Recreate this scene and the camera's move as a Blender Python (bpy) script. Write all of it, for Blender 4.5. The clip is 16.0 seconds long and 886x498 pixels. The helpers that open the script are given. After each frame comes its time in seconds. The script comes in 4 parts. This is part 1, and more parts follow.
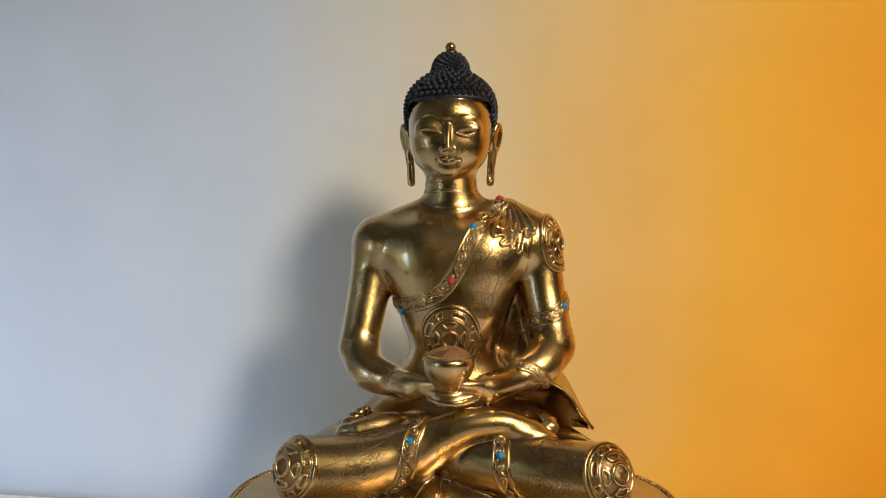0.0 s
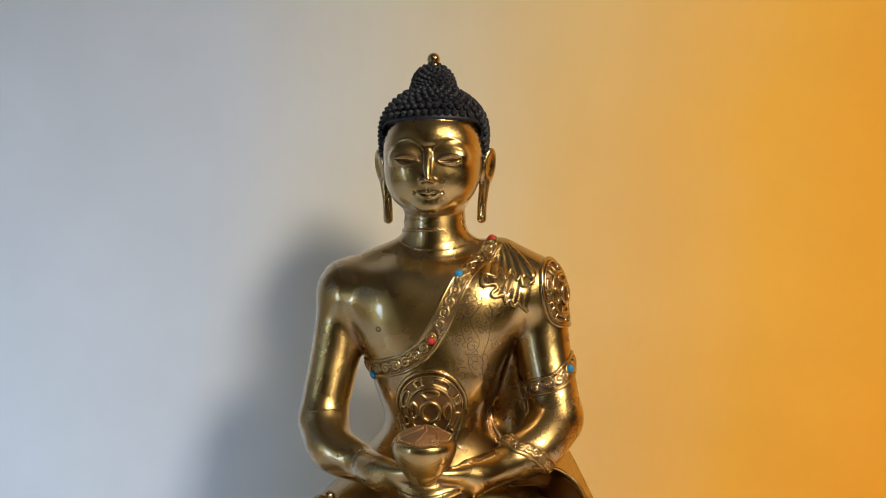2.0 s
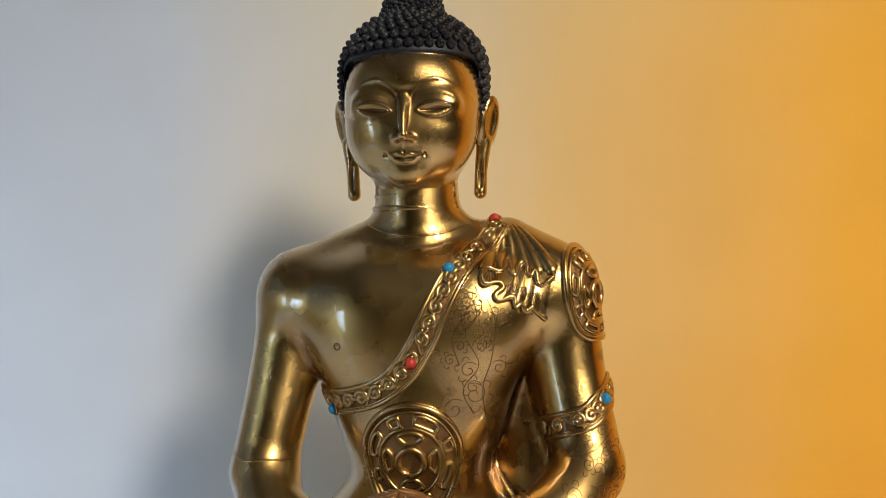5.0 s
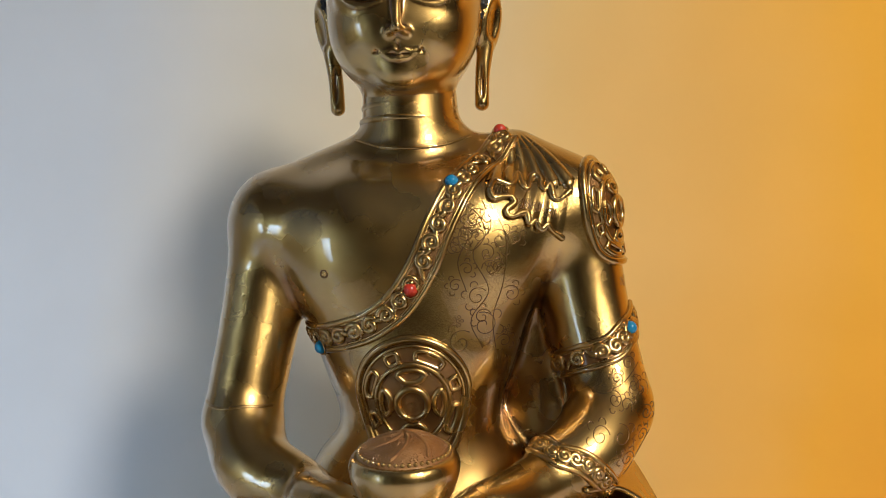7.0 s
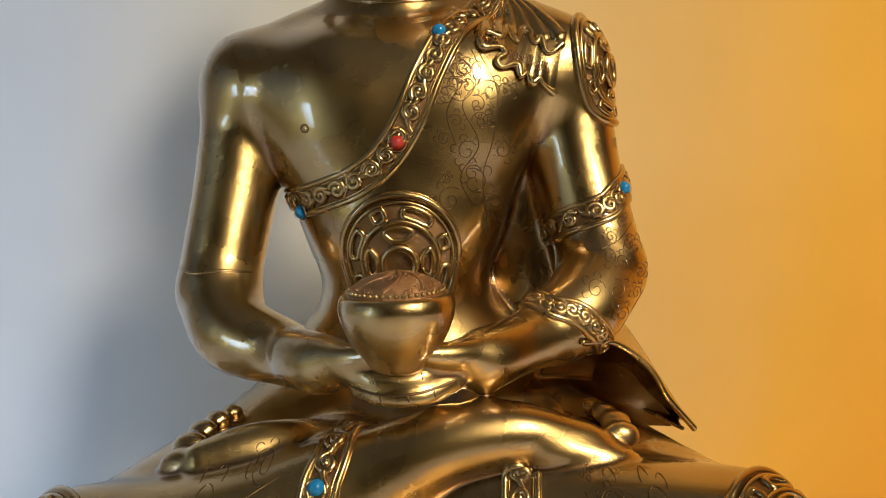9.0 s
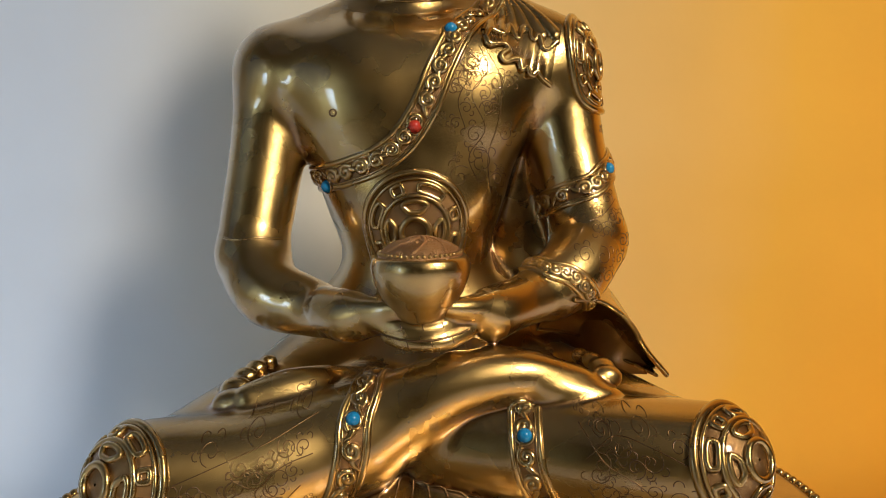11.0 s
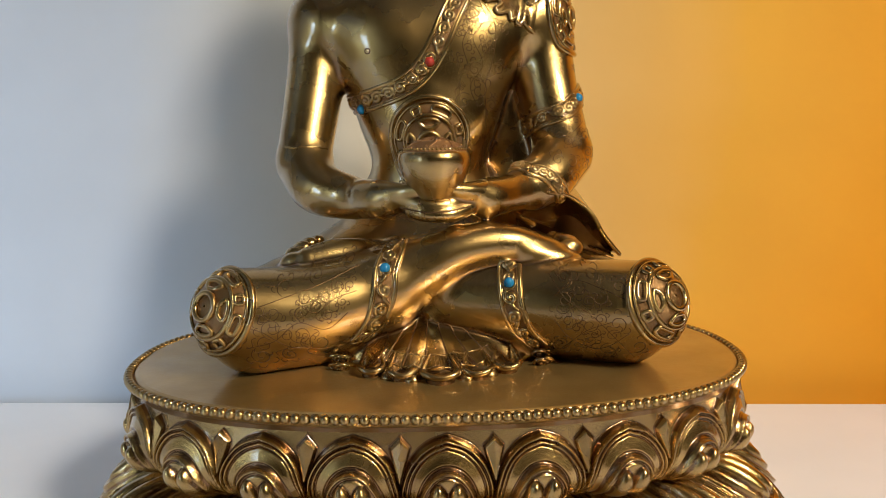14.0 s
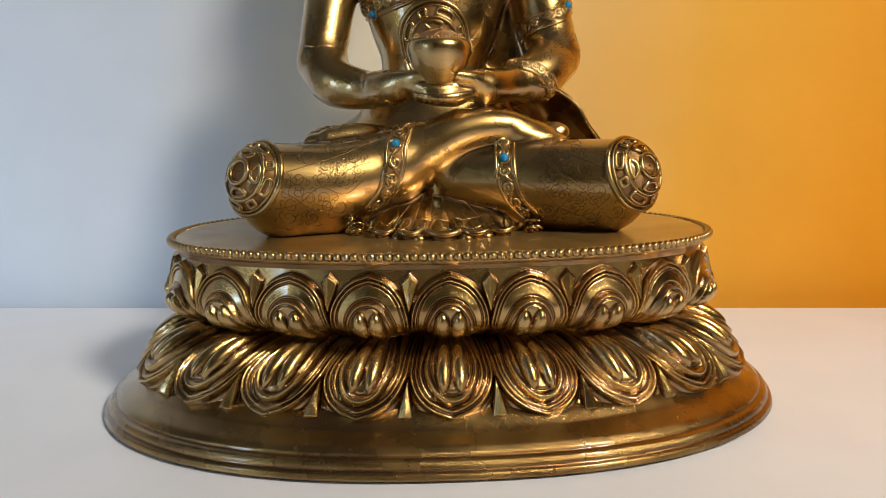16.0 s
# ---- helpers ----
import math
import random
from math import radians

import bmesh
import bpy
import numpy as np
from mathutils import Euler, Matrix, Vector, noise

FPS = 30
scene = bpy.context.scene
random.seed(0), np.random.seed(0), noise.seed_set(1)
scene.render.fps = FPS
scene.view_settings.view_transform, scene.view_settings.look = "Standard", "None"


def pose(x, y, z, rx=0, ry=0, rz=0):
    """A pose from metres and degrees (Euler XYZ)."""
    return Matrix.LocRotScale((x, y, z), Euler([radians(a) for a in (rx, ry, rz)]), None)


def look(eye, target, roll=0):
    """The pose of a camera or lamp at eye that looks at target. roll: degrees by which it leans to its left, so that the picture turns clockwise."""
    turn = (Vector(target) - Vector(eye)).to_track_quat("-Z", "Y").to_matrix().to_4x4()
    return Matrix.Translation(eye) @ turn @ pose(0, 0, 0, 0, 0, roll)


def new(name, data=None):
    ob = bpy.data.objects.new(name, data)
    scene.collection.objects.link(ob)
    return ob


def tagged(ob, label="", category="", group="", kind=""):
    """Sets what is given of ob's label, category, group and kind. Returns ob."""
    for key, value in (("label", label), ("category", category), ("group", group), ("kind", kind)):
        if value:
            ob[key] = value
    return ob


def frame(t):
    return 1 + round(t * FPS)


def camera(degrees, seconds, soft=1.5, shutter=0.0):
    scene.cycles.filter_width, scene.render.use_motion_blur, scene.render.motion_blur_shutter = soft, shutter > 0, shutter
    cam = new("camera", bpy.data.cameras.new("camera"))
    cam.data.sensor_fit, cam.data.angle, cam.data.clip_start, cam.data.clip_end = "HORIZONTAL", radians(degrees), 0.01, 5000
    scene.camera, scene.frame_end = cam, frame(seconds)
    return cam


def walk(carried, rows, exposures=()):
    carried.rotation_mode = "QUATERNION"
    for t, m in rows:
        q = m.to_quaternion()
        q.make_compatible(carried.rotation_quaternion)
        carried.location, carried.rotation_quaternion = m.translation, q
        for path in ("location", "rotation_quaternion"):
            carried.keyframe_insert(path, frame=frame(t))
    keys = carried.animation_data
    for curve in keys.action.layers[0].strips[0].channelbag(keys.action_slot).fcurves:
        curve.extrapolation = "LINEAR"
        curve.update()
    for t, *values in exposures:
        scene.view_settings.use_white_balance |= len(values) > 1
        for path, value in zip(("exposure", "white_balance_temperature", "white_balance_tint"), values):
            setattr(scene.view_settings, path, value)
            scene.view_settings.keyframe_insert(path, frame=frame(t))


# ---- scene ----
cam = camera(62.9, 16.0, soft=0.4)
METRES, TILT, LEAN, TURN = 0.4, -2.5, 0.0, 3.5
FIRST = (0.0192, -0.3654, 0.2145)
ROWS = [
    (0.0, 0.0, 0.0, 0.0, 0.0, 0.0, -0.0),
    (0.5, 0.02, 0.0442, 0.0125, 0.69, 0.27, 0.02),
    (1.0, 0.0271, 0.0901, 0.027, 0.87, 0.33, -0.0),
    (1.5, 0.0361, 0.1295, 0.0305, 1.32, 0.81, 0.05),
    (2.0, 0.045, 0.165, 0.0421, 1.58, 1.09, 0.15),
    (2.5, 0.0539, 0.2003, 0.0488, 1.78, 1.52, 0.31),
    (3.0, 0.0542, 0.2358, 0.0539, 2.0, 1.62, 0.45),
    (5.5, 0.0515, 0.4226, 0.0313, 1.67, 0.16, 1.09),
    (6.0, 0.0448, 0.442, 0.0217, 0.85, -0.17, 1.24),
    (6.5, 0.034, 0.4557, 0.009, 0.09, -0.48, 1.49),
    (7.0, 0.0272, 0.4677, -0.0081, -0.69, -0.94, 1.72),
    (7.5, 0.0268, 0.4792, -0.0282, -1.63, -1.41, 1.91),
    (8.0, 0.0266, 0.4875, -0.0501, -2.19, -2.0, 2.03),
    (8.5, 0.0188, 0.4881, -0.0826, -2.88, -2.4, 2.12),
    (9.0, 0.0089, 0.4878, -0.0872, -3.58, -2.93, 2.02),
    (11.5, -0.0305, 0.3931, -0.0942, -6.27, -4.57, 1.48),
    (12.0, -0.0299, 0.3624, -0.1034, -6.19, -4.74, 1.42),
    (12.5, -0.0335, 0.3283, -0.1129, -6.07, -4.89, 1.37),
    (13.0, -0.0402, 0.3019, -0.1214, -6.03, -5.11, 1.31),
    (13.5, -0.0486, 0.2782, -0.1337, -5.92, -5.37, 1.24),
    (14.0, -0.0511, 0.2457, -0.1521, -5.86, -5.7, 1.13),
    (14.5, -0.0517, 0.2119, -0.1784, -5.87, -6.04, 1.08),
    (15.0, -0.0577, 0.1883, -0.2018, -5.76, -6.49, 1.05),
    (15.5, -0.0601, 0.1652, -0.2259, -5.77, -6.82, 1.01),
    (16.0, -0.066, 0.1462, -0.2446, -5.84, -7.11, 0.94),
]
START = pose(*FIRST, TILT, LEAN, TURN)
walk(cam, [(t, START @ pose(METRES * x, METRES * y, METRES * z, 90 + pitch, roll, yaw)) for t, x, y, z, yaw, pitch, roll in ROWS])

# ---- light: a cool window to one side, a lamp on the other, an added overhead fill ----
world = bpy.data.worlds.new("sky")
scene.world = world
world.use_nodes = True
sky = world.node_tree.nodes.new("ShaderNodeTexSky")
sky.sky_type, sky.sun_disc, sky.sun_elevation, sky.sun_rotation = "NISHITA", False, radians(25), radians(200)
world.node_tree.links.new(sky.outputs[0], world.node_tree.nodes["Background"].inputs[0])
world.node_tree.nodes["Background"].inputs[1].default_value = 0.05


def area(name, eye, target, power, colour, width, height, spread=180):
    lamp = bpy.data.lights.new(name, "AREA")
    lamp.energy, lamp.color, lamp.shape, lamp.size, lamp.size_y, lamp.spread = power, colour, "RECTANGLE", width, height, radians(spread)
    ob = new(name, lamp)
    ob.matrix_world = look(eye, target)
    return ob


area("window_light", (-0.80, -0.70, 0.26), (-0.46, 0.10, 0.0), 0.64, (0.52, 0.73, 1.0), 0.16, 0.32, 66)
area("lamp_light", (0.62, -0.72, 0.82), (0.04, 0.10, 0.02), 2.7, (1.0, 0.92, 0.82), 0.18, 0.22, 82)
# unseen broad fill, added to brighten the tabletop and soften the room
area("overhead_fill", (0.0, -0.70, 1.62), (0.0, -0.70, 0.0), 0.75, (0.95, 0.98, 1.0), 2.2, 2.4, 150)
scene.view_settings.exposure = 0.0

# ---- materials ----
def material(name):
    m = bpy.data.materials.new(name)
    m.use_nodes = True
    t = m.node_tree
    return m, t, t.nodes["Principled BSDF"]


def node(t, kind, **values):
    n = t.nodes.new(kind)
    for key, value in values.items():
        n.inputs[key.replace("_", " ")].default_value = value
    return n


def grain(t, scale, detail=4.0, stretch=(1, 1, 1)):
    """Noise in the thing's own space, stretched along an axis."""
    co = t.nodes.new("ShaderNodeTexCoord")
    mp = node(t, "ShaderNodeMapping", Scale=stretch)
    n = node(t, "ShaderNodeTexNoise", Scale=scale, Detail=detail)
    t.links.new(co.outputs["Object"], mp.inputs["Vector"])
    t.links.new(mp.outputs[0], n.inputs["Vector"])
    return n


def ramp(t, source, low, high, c0, c1):
    r = t.nodes.new("ShaderNodeValToRGB")
    r.color_ramp.elements[0].position, r.color_ramp.elements[1].position = low, high
    r.color_ramp.elements[0].color, r.color_ramp.elements[1].color = (*c0, 1), (*c1, 1)
    t.links.new(source.outputs[0], r.inputs[0])
    return r


def span(t, source, low, high, a, b):
    r = t.nodes.new("ShaderNodeMapRange")
    for i, v in ((1, low), (2, high), (3, a), (4, b)):
        r.inputs[i].default_value = v
    t.links.new(source.outputs[0], r.inputs[0])
    return r


def bump(t, shader, source, strength, distance):
    b = node(t, "ShaderNodeBump", Strength=strength, Distance=distance)
    t.links.new(source.outputs[0], b.inputs["Height"])
    t.links.new(b.outputs[0], shader.inputs["Normal"])


def metal(name, c0, c1, rough0, rough1, relief, brush=(1, 1, 6), residue=0.75, coat=0.9, groove=(0.4975, 0.482), metallic=1.0):
    m, t, s = material(name)
    s.inputs["Metallic"].default_value = metallic
    tone = ramp(t, grain(t, 38, 5), 0.35, 0.7, c0, c1)
    stain = ramp(t, grain(t, 900, 3), 0.72, 0.80, (1, 1, 1), (0.42, 0.28, 0.2))
    mix = t.nodes.new("ShaderNodeMix")
    mix.data_type, mix.blend_type = "RGBA", "MULTIPLY"
    mix.inputs[0].default_value = 0.6
    t.links.new(tone.outputs[0], mix.inputs[6])
    t.links.new(stain.outputs[0], mix.inputs[7])
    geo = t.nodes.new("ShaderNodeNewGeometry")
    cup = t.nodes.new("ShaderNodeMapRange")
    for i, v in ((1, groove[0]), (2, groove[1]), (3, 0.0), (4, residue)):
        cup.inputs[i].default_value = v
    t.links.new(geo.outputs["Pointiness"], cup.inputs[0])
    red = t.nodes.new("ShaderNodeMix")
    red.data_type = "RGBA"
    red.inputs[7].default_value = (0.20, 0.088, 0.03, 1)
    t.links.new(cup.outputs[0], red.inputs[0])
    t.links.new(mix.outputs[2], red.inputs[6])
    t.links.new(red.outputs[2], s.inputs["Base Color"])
    fine = grain(t, 1500, 3, brush)
    t.links.new(span(t, grain(t, 60, 5), 0.3, 0.7, rough0, rough1).outputs[0], s.inputs["Roughness"])
    bump(t, s, fine, relief, 0.0003)
    # thin clear lacquer
    s.inputs["Coat Weight"].default_value, s.inputs["Coat Roughness"].default_value, s.inputs["Coat IOR"].default_value = coat, 0.07, 1.7
    return m


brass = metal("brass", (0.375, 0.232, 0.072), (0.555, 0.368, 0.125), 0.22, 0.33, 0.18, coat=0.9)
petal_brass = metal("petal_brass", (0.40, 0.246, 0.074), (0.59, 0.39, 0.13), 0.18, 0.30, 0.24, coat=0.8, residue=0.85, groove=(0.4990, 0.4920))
dull_brass = metal("dull_brass", (0.40, 0.25, 0.075), (0.55, 0.36, 0.12), 0.28, 0.42, 0.30, coat=0.4, metallic=0.72)
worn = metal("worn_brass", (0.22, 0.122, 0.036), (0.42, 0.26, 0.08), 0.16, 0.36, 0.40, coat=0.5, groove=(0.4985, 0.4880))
# dark patina of the ornament grounds, also the painted shade inside the sleeve
patina_and_shade = metal("patina_and_shade", (0.19, 0.095, 0.034), (0.36, 0.21, 0.08), 0.30, 0.46, 0.5, coat=0.2)
copper = metal("copper", (0.30, 0.15, 0.06), (0.50, 0.29, 0.13), 0.36, 0.55, 0.9, coat=0.2)
scored = metal("scored_line", (0.13, 0.07, 0.028), (0.22, 0.125, 0.05), 0.35, 0.5, 0.1, coat=0.2)


def paint(name, c0, c1, rough, scale, relief=0.05, distance=0.0005, coat=0.0):
    m, t, s = material(name)
    tone = ramp(t, grain(t, scale, 6), 0.35, 0.68, c0, c1)
    t.links.new(tone.outputs[0], s.inputs["Base Color"])
    s.inputs["Roughness"].default_value = rough
    s.inputs["Coat Weight"].default_value = coat
    bump(t, s, grain(t, scale * 9, 4), relief, distance)
    return m


black = paint("black_lacquer", (0.004, 0.0045, 0.007), (0.010, 0.011, 0.015), 0.55, 160, 0.4)
turquoise = paint("turquoise", (0.008, 0.17, 0.36), (0.015, 0.24, 0.46), 0.22, 420, 0.03)
coral = paint("coral", (0.42, 0.025, 0.012), (0.55, 0.05, 0.03), 0.25, 420, 0.03)
plaster = paint("cream_wall", (0.74, 0.71, 0.66), (0.79, 0.76, 0.71), 0.9, 14, 0.06, 0.0004)


def light_tinted(name):
    """Wall colour with the coloured light, pale grey to ochre and orange, painted in."""
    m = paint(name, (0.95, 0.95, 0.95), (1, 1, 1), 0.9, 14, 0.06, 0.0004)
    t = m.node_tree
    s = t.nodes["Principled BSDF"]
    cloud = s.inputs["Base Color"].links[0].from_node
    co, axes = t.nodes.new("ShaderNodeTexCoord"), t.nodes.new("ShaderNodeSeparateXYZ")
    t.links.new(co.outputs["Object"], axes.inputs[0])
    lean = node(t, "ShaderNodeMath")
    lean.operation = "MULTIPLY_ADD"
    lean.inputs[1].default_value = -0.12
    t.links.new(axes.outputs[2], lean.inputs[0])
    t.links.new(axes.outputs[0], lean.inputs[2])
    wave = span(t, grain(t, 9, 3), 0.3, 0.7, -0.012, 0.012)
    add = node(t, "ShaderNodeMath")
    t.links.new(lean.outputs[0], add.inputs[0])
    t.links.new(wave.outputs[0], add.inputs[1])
    # cool light on the left and orange glow on the right, as base colour
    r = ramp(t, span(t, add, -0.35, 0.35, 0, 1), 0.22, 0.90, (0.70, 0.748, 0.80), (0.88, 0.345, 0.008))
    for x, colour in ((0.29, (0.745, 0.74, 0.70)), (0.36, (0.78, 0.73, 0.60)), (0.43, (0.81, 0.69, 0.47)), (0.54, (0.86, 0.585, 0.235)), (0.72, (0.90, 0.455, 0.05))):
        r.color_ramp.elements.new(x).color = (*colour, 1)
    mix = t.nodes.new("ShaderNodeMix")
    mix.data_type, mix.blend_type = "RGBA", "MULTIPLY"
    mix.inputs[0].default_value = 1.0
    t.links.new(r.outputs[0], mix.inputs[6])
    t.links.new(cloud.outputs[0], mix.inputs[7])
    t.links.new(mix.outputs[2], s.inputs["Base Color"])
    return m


tinted_wall = light_tinted("light_tinted_wall")
table_white = paint("white_lacquer", (0.83, 0.84, 0.86), (0.87, 0.875, 0.89), 0.4, 18, 0.03, 0.0003)
floor_wood = paint("floor_wood", (0.12, 0.07, 0.035), (0.19, 0.12, 0.06), 0.5, 8, 0.1)
room_paint = paint("room_paint", (0.19, 0.16, 0.13), (0.23, 0.20, 0.165), 0.9, 12, 0.06, 0.0004)

# ---- a modelling kit: smooth solids on a grid, in millimetres ----
class Clay:
    def __init__(self, low, high, step):
        self.low, self.step = np.array(low, float), step
        self.n = np.ceil((np.array(high) - self.low) / step).astype(int) + 1
        self.f = np.full(self.n, 40.0, np.float32)

    def part_of(self, low, high):
        i0 = np.clip(np.floor((np.array(low) - self.low) / self.step).astype(int), 0, self.n)
        i1 = np.clip(np.ceil((np.array(high) - self.low) / self.step).astype(int) + 1, 0, self.n)
        cut = tuple(slice(a, b) for a, b in zip(i0, i1))
        ax = [(self.low[i] + self.step * np.arange(i0[i], i1[i])).astype(np.float32) for i in range(3)]
        return cut, ax[0][:, None, None], ax[1][None, :, None], ax[2][None, None, :]

    def put(self, d, cut, k, carve=False):
        f = self.f[cut]
        if carve:
            f, d = -f, d
        if k > 0:
            h = np.maximum(k - np.abs(f - d), 0) / k
            f = np.minimum(f, d) - h * h * k * 0.25
        else:
            f = np.minimum(f, d)
        self.f[cut] = -f if carve else f

    def cone(self, a, b, ra, rb, k=3.0, carve=False):
        a, b = np.array(a, float), np.array(b, float)
        m = max(ra, rb) + k + 4
        cut, x, y, z = self.part_of(np.minimum(a, b) - m, np.maximum(a, b) + m)
        v = b - a
        t = np.clip(((x - a[0]) * v[0] + (y - a[1]) * v[1] + (z - a[2]) * v[2]) / max(v @ v, 1e-9), 0, 1)
        d = np.sqrt((x - a[0] - t * v[0]) ** 2 + (y - a[1] - t * v[1]) ** 2 + (z - a[2] - t * v[2]) ** 2) - (ra + (rb - ra) * t)
        self.put(d, cut, k, carve)

    def limb(self, pts, k=3.0, carve=False):
        """A rounded limb through rows of (x, y, z, radius), blended with what is there."""
        p = smooth_line(pts, max(4, 5 * len(pts)))
        m = p[:, 3].max() + k + 4
        cut, x, y, z = self.part_of(p[:, :3].min(0) - m, p[:, :3].max(0) + m)
        d = np.full(np.broadcast_shapes(x.shape, y.shape, z.shape), 60.0, np.float32)
        for a, b in zip(p, p[1:]):
            v = b[:3] - a[:3]
            t = np.clip(((x - a[0]) * v[0] + (y - a[1]) * v[1] + (z - a[2]) * v[2]) / max(v @ v, 1e-9), 0, 1)
            q = np.sqrt((x - a[0] - t * v[0]) ** 2 + (y - a[1] - t * v[1]) ** 2 + (z - a[2] - t * v[2]) ** 2) - (a[3] + (b[3] - a[3]) * t)
            np.minimum(d, q, out=d)
        self.put(d, cut, k, carve)

    def egg(self, c, r, k=3.0, turn=None, carve=False):
        c, r = np.array(c, float), np.array(r, float)
        m = r.max() + k + 4 if turn is not None else r + k + 4
        cut, x, y, z = self.part_of(c - m, c + m)
        x, y, z = x - c[0], y - c[1], z - c[2]
        if turn is not None:
            q = np.array(Euler([radians(a) for a in turn]).to_matrix().transposed())
            x, y, z = (q[i, 0] * x + q[i, 1] * y + q[i, 2] * z for i in range(3))
        k0 = np.sqrt((x / r[0]) ** 2 + (y / r[1]) ** 2 + (z / r[2]) ** 2)
        k1 = np.sqrt((x / r[0] ** 2) ** 2 + (y / r[1] ** 2) ** 2 + (z / r[2] ** 2) ** 2)
        self.put(k0 * (k0 - 1) / np.maximum(k1, 1e-6), cut, k, carve)

    def block(self, low, high, r):
        """Cuts a rounded block away."""
        cut, x, y, z = self.part_of(self.low, self.low + self.step * self.n)
        q = [np.abs(v - (a + b) / 2) - (b - a) / 2 + r for v, a, b in zip((x, y, z), low, high)]
        d = np.sqrt(np.maximum(q[0], 0) ** 2 + np.maximum(q[1], 0) ** 2 + np.maximum(q[2], 0) ** 2) - r + np.minimum(np.maximum(np.maximum(q[0], q[1]), q[2]), 0)
        self.f = np.maximum(self.f, -d).astype(np.float32)

    def ring(self, c, big, small, k=1.0, carve=False, squash=1.0):
        c = np.array(c, float)
        m = np.array((big, big, 0)) + small + k + 4
        cut, x, y, z = self.part_of(c - m, c + m)
        q = np.sqrt((x - c[0]) ** 2 + ((y - c[1]) / squash) ** 2) - big
        self.put(np.sqrt(q * q + (z - c[2]) ** 2) - small, cut, k, carve)

    def floor(self, level):
        z = (self.low[2] + self.step * np.arange(self.n[2])).astype(np.float32)
        self.f = np.maximum(self.f, (level - z)[None, None, :])

    def soften(self, times=1):
        for _ in range(times):
            for ax in range(3):
                f = np.moveaxis(self.f, ax, 0)
                f[1:-1] = (f[:-2] + 2 * f[1:-1] + f[2:]) * np.float32(0.25)

    def at(self, p):
        g = (np.asarray(p) - self.low) / self.step
        g = np.clip(g, 0, self.n - 1.001)
        i = g.astype(int)
        w = g - i
        out = 0
        for dx in (0, 1):
            for dy in (0, 1):
                for dz in (0, 1):
                    wt = (w[..., 0] if dx else 1 - w[..., 0]) * (w[..., 1] if dy else 1 - w[..., 1]) * (w[..., 2] if dz else 1 - w[..., 2])
                    out = out + wt * self.f[i[..., 0] + dx, i[..., 1] + dy, i[..., 2] + dz]
        return out

    def slope(self, p, e=None):
        e = e or self.step
        p = np.asarray(p, float)
        g = np.stack([self.at(p + d) - self.at(p - d) for d in np.eye(3) * e], -1)
        return g / np.maximum(np.linalg.norm(g, axis=-1, keepdims=True), 1e-9)

    def settle(self, p, lift=0.0, times=4):
        """Points moved onto the surface, or lifted from it."""
        p = np.array(p, float)
        for _ in range(times):
            p -= np.clip(self.at(p) - lift, -3, 3)[..., None] * self.slope(p)
        return p

    def cast(self, p, way, lift=0.0):
        """Points moved along a direction until they meet the surface; the second value says which did."""
        p, way = np.array(p, float), np.array(way, float)
        way = way / np.linalg.norm(way)
        for _ in range(90):
            p += np.clip(self.at(p), -2, 4)[..., None] * 0.7 * way
        ok = np.abs(self.at(p)) < 0.4
        return self.settle(p, lift), ok

    def skin(self):
        """The surface: points, quads and normals."""
        f = self.f
        s = f < 0
        corner = [(i, j, k) for i in (0, 1) for j in (0, 1) for k in (0, 1)]
        nx, ny, nz = f.shape
        total = np.zeros((nx - 1, ny - 1, nz - 1), np.int8)
        for i, j, k in corner:
            total += s[i:nx - 1 + i, j:ny - 1 + j, k:nz - 1 + k]
        cells = np.argwhere((total > 0) & (total < 8))
        num = np.full(total.shape, -1, np.int32)
        num[tuple(cells.T)] = np.arange(len(cells))
        vals = np.stack([f[cells[:, 0] + i, cells[:, 1] + j, cells[:, 2] + k] for i, j, k in corner], 1)
        acc, cnt = np.zeros((len(cells), 3)), np.zeros(len(cells))
        for a in range(8):
            for b in range(a + 1, 8):
                if sum(abs(p - q) for p, q in zip(corner[a], corner[b])) == 1:
                    hit = (vals[:, a] < 0) != (vals[:, b] < 0)
                    t = vals[hit, a] / (vals[hit, a] - vals[hit, b])
                    acc[hit] += np.array(corner[a]) + t[:, None] * (np.array(corner[b]) - np.array(corner[a]))
                    cnt[hit] += 1
        pts = self.low + self.step * (cells + acc / cnt[:, None])
        quads = []
        for ax in range(3):
            u, v = (ax + 1) % 3, (ax + 2) % 3
            a = np.moveaxis(s, (ax, u, v), (0, 1, 2))
            m = np.moveaxis(num, (ax, u, v), (0, 1, 2))
            e = a[:-1, 1:-1, 1:-1] != a[1:, 1:-1, 1:-1]
            i, j, k = np.nonzero(e)
            q = np.stack([m[i, j, k], m[i, j + 1, k], m[i, j + 1, k + 1], m[i, j, k + 1]], 1)
            flip = ~a[i, j + 1, k + 1]
            q[flip] = q[flip][:, ::-1]
            quads.append(q)
        quads = np.concatenate(quads)
        quads = quads[(quads >= 0).all(1)]
        pts = self.settle(pts, 0.0, 2)
        return pts, quads, self.slope(pts, self.step * 1.2)


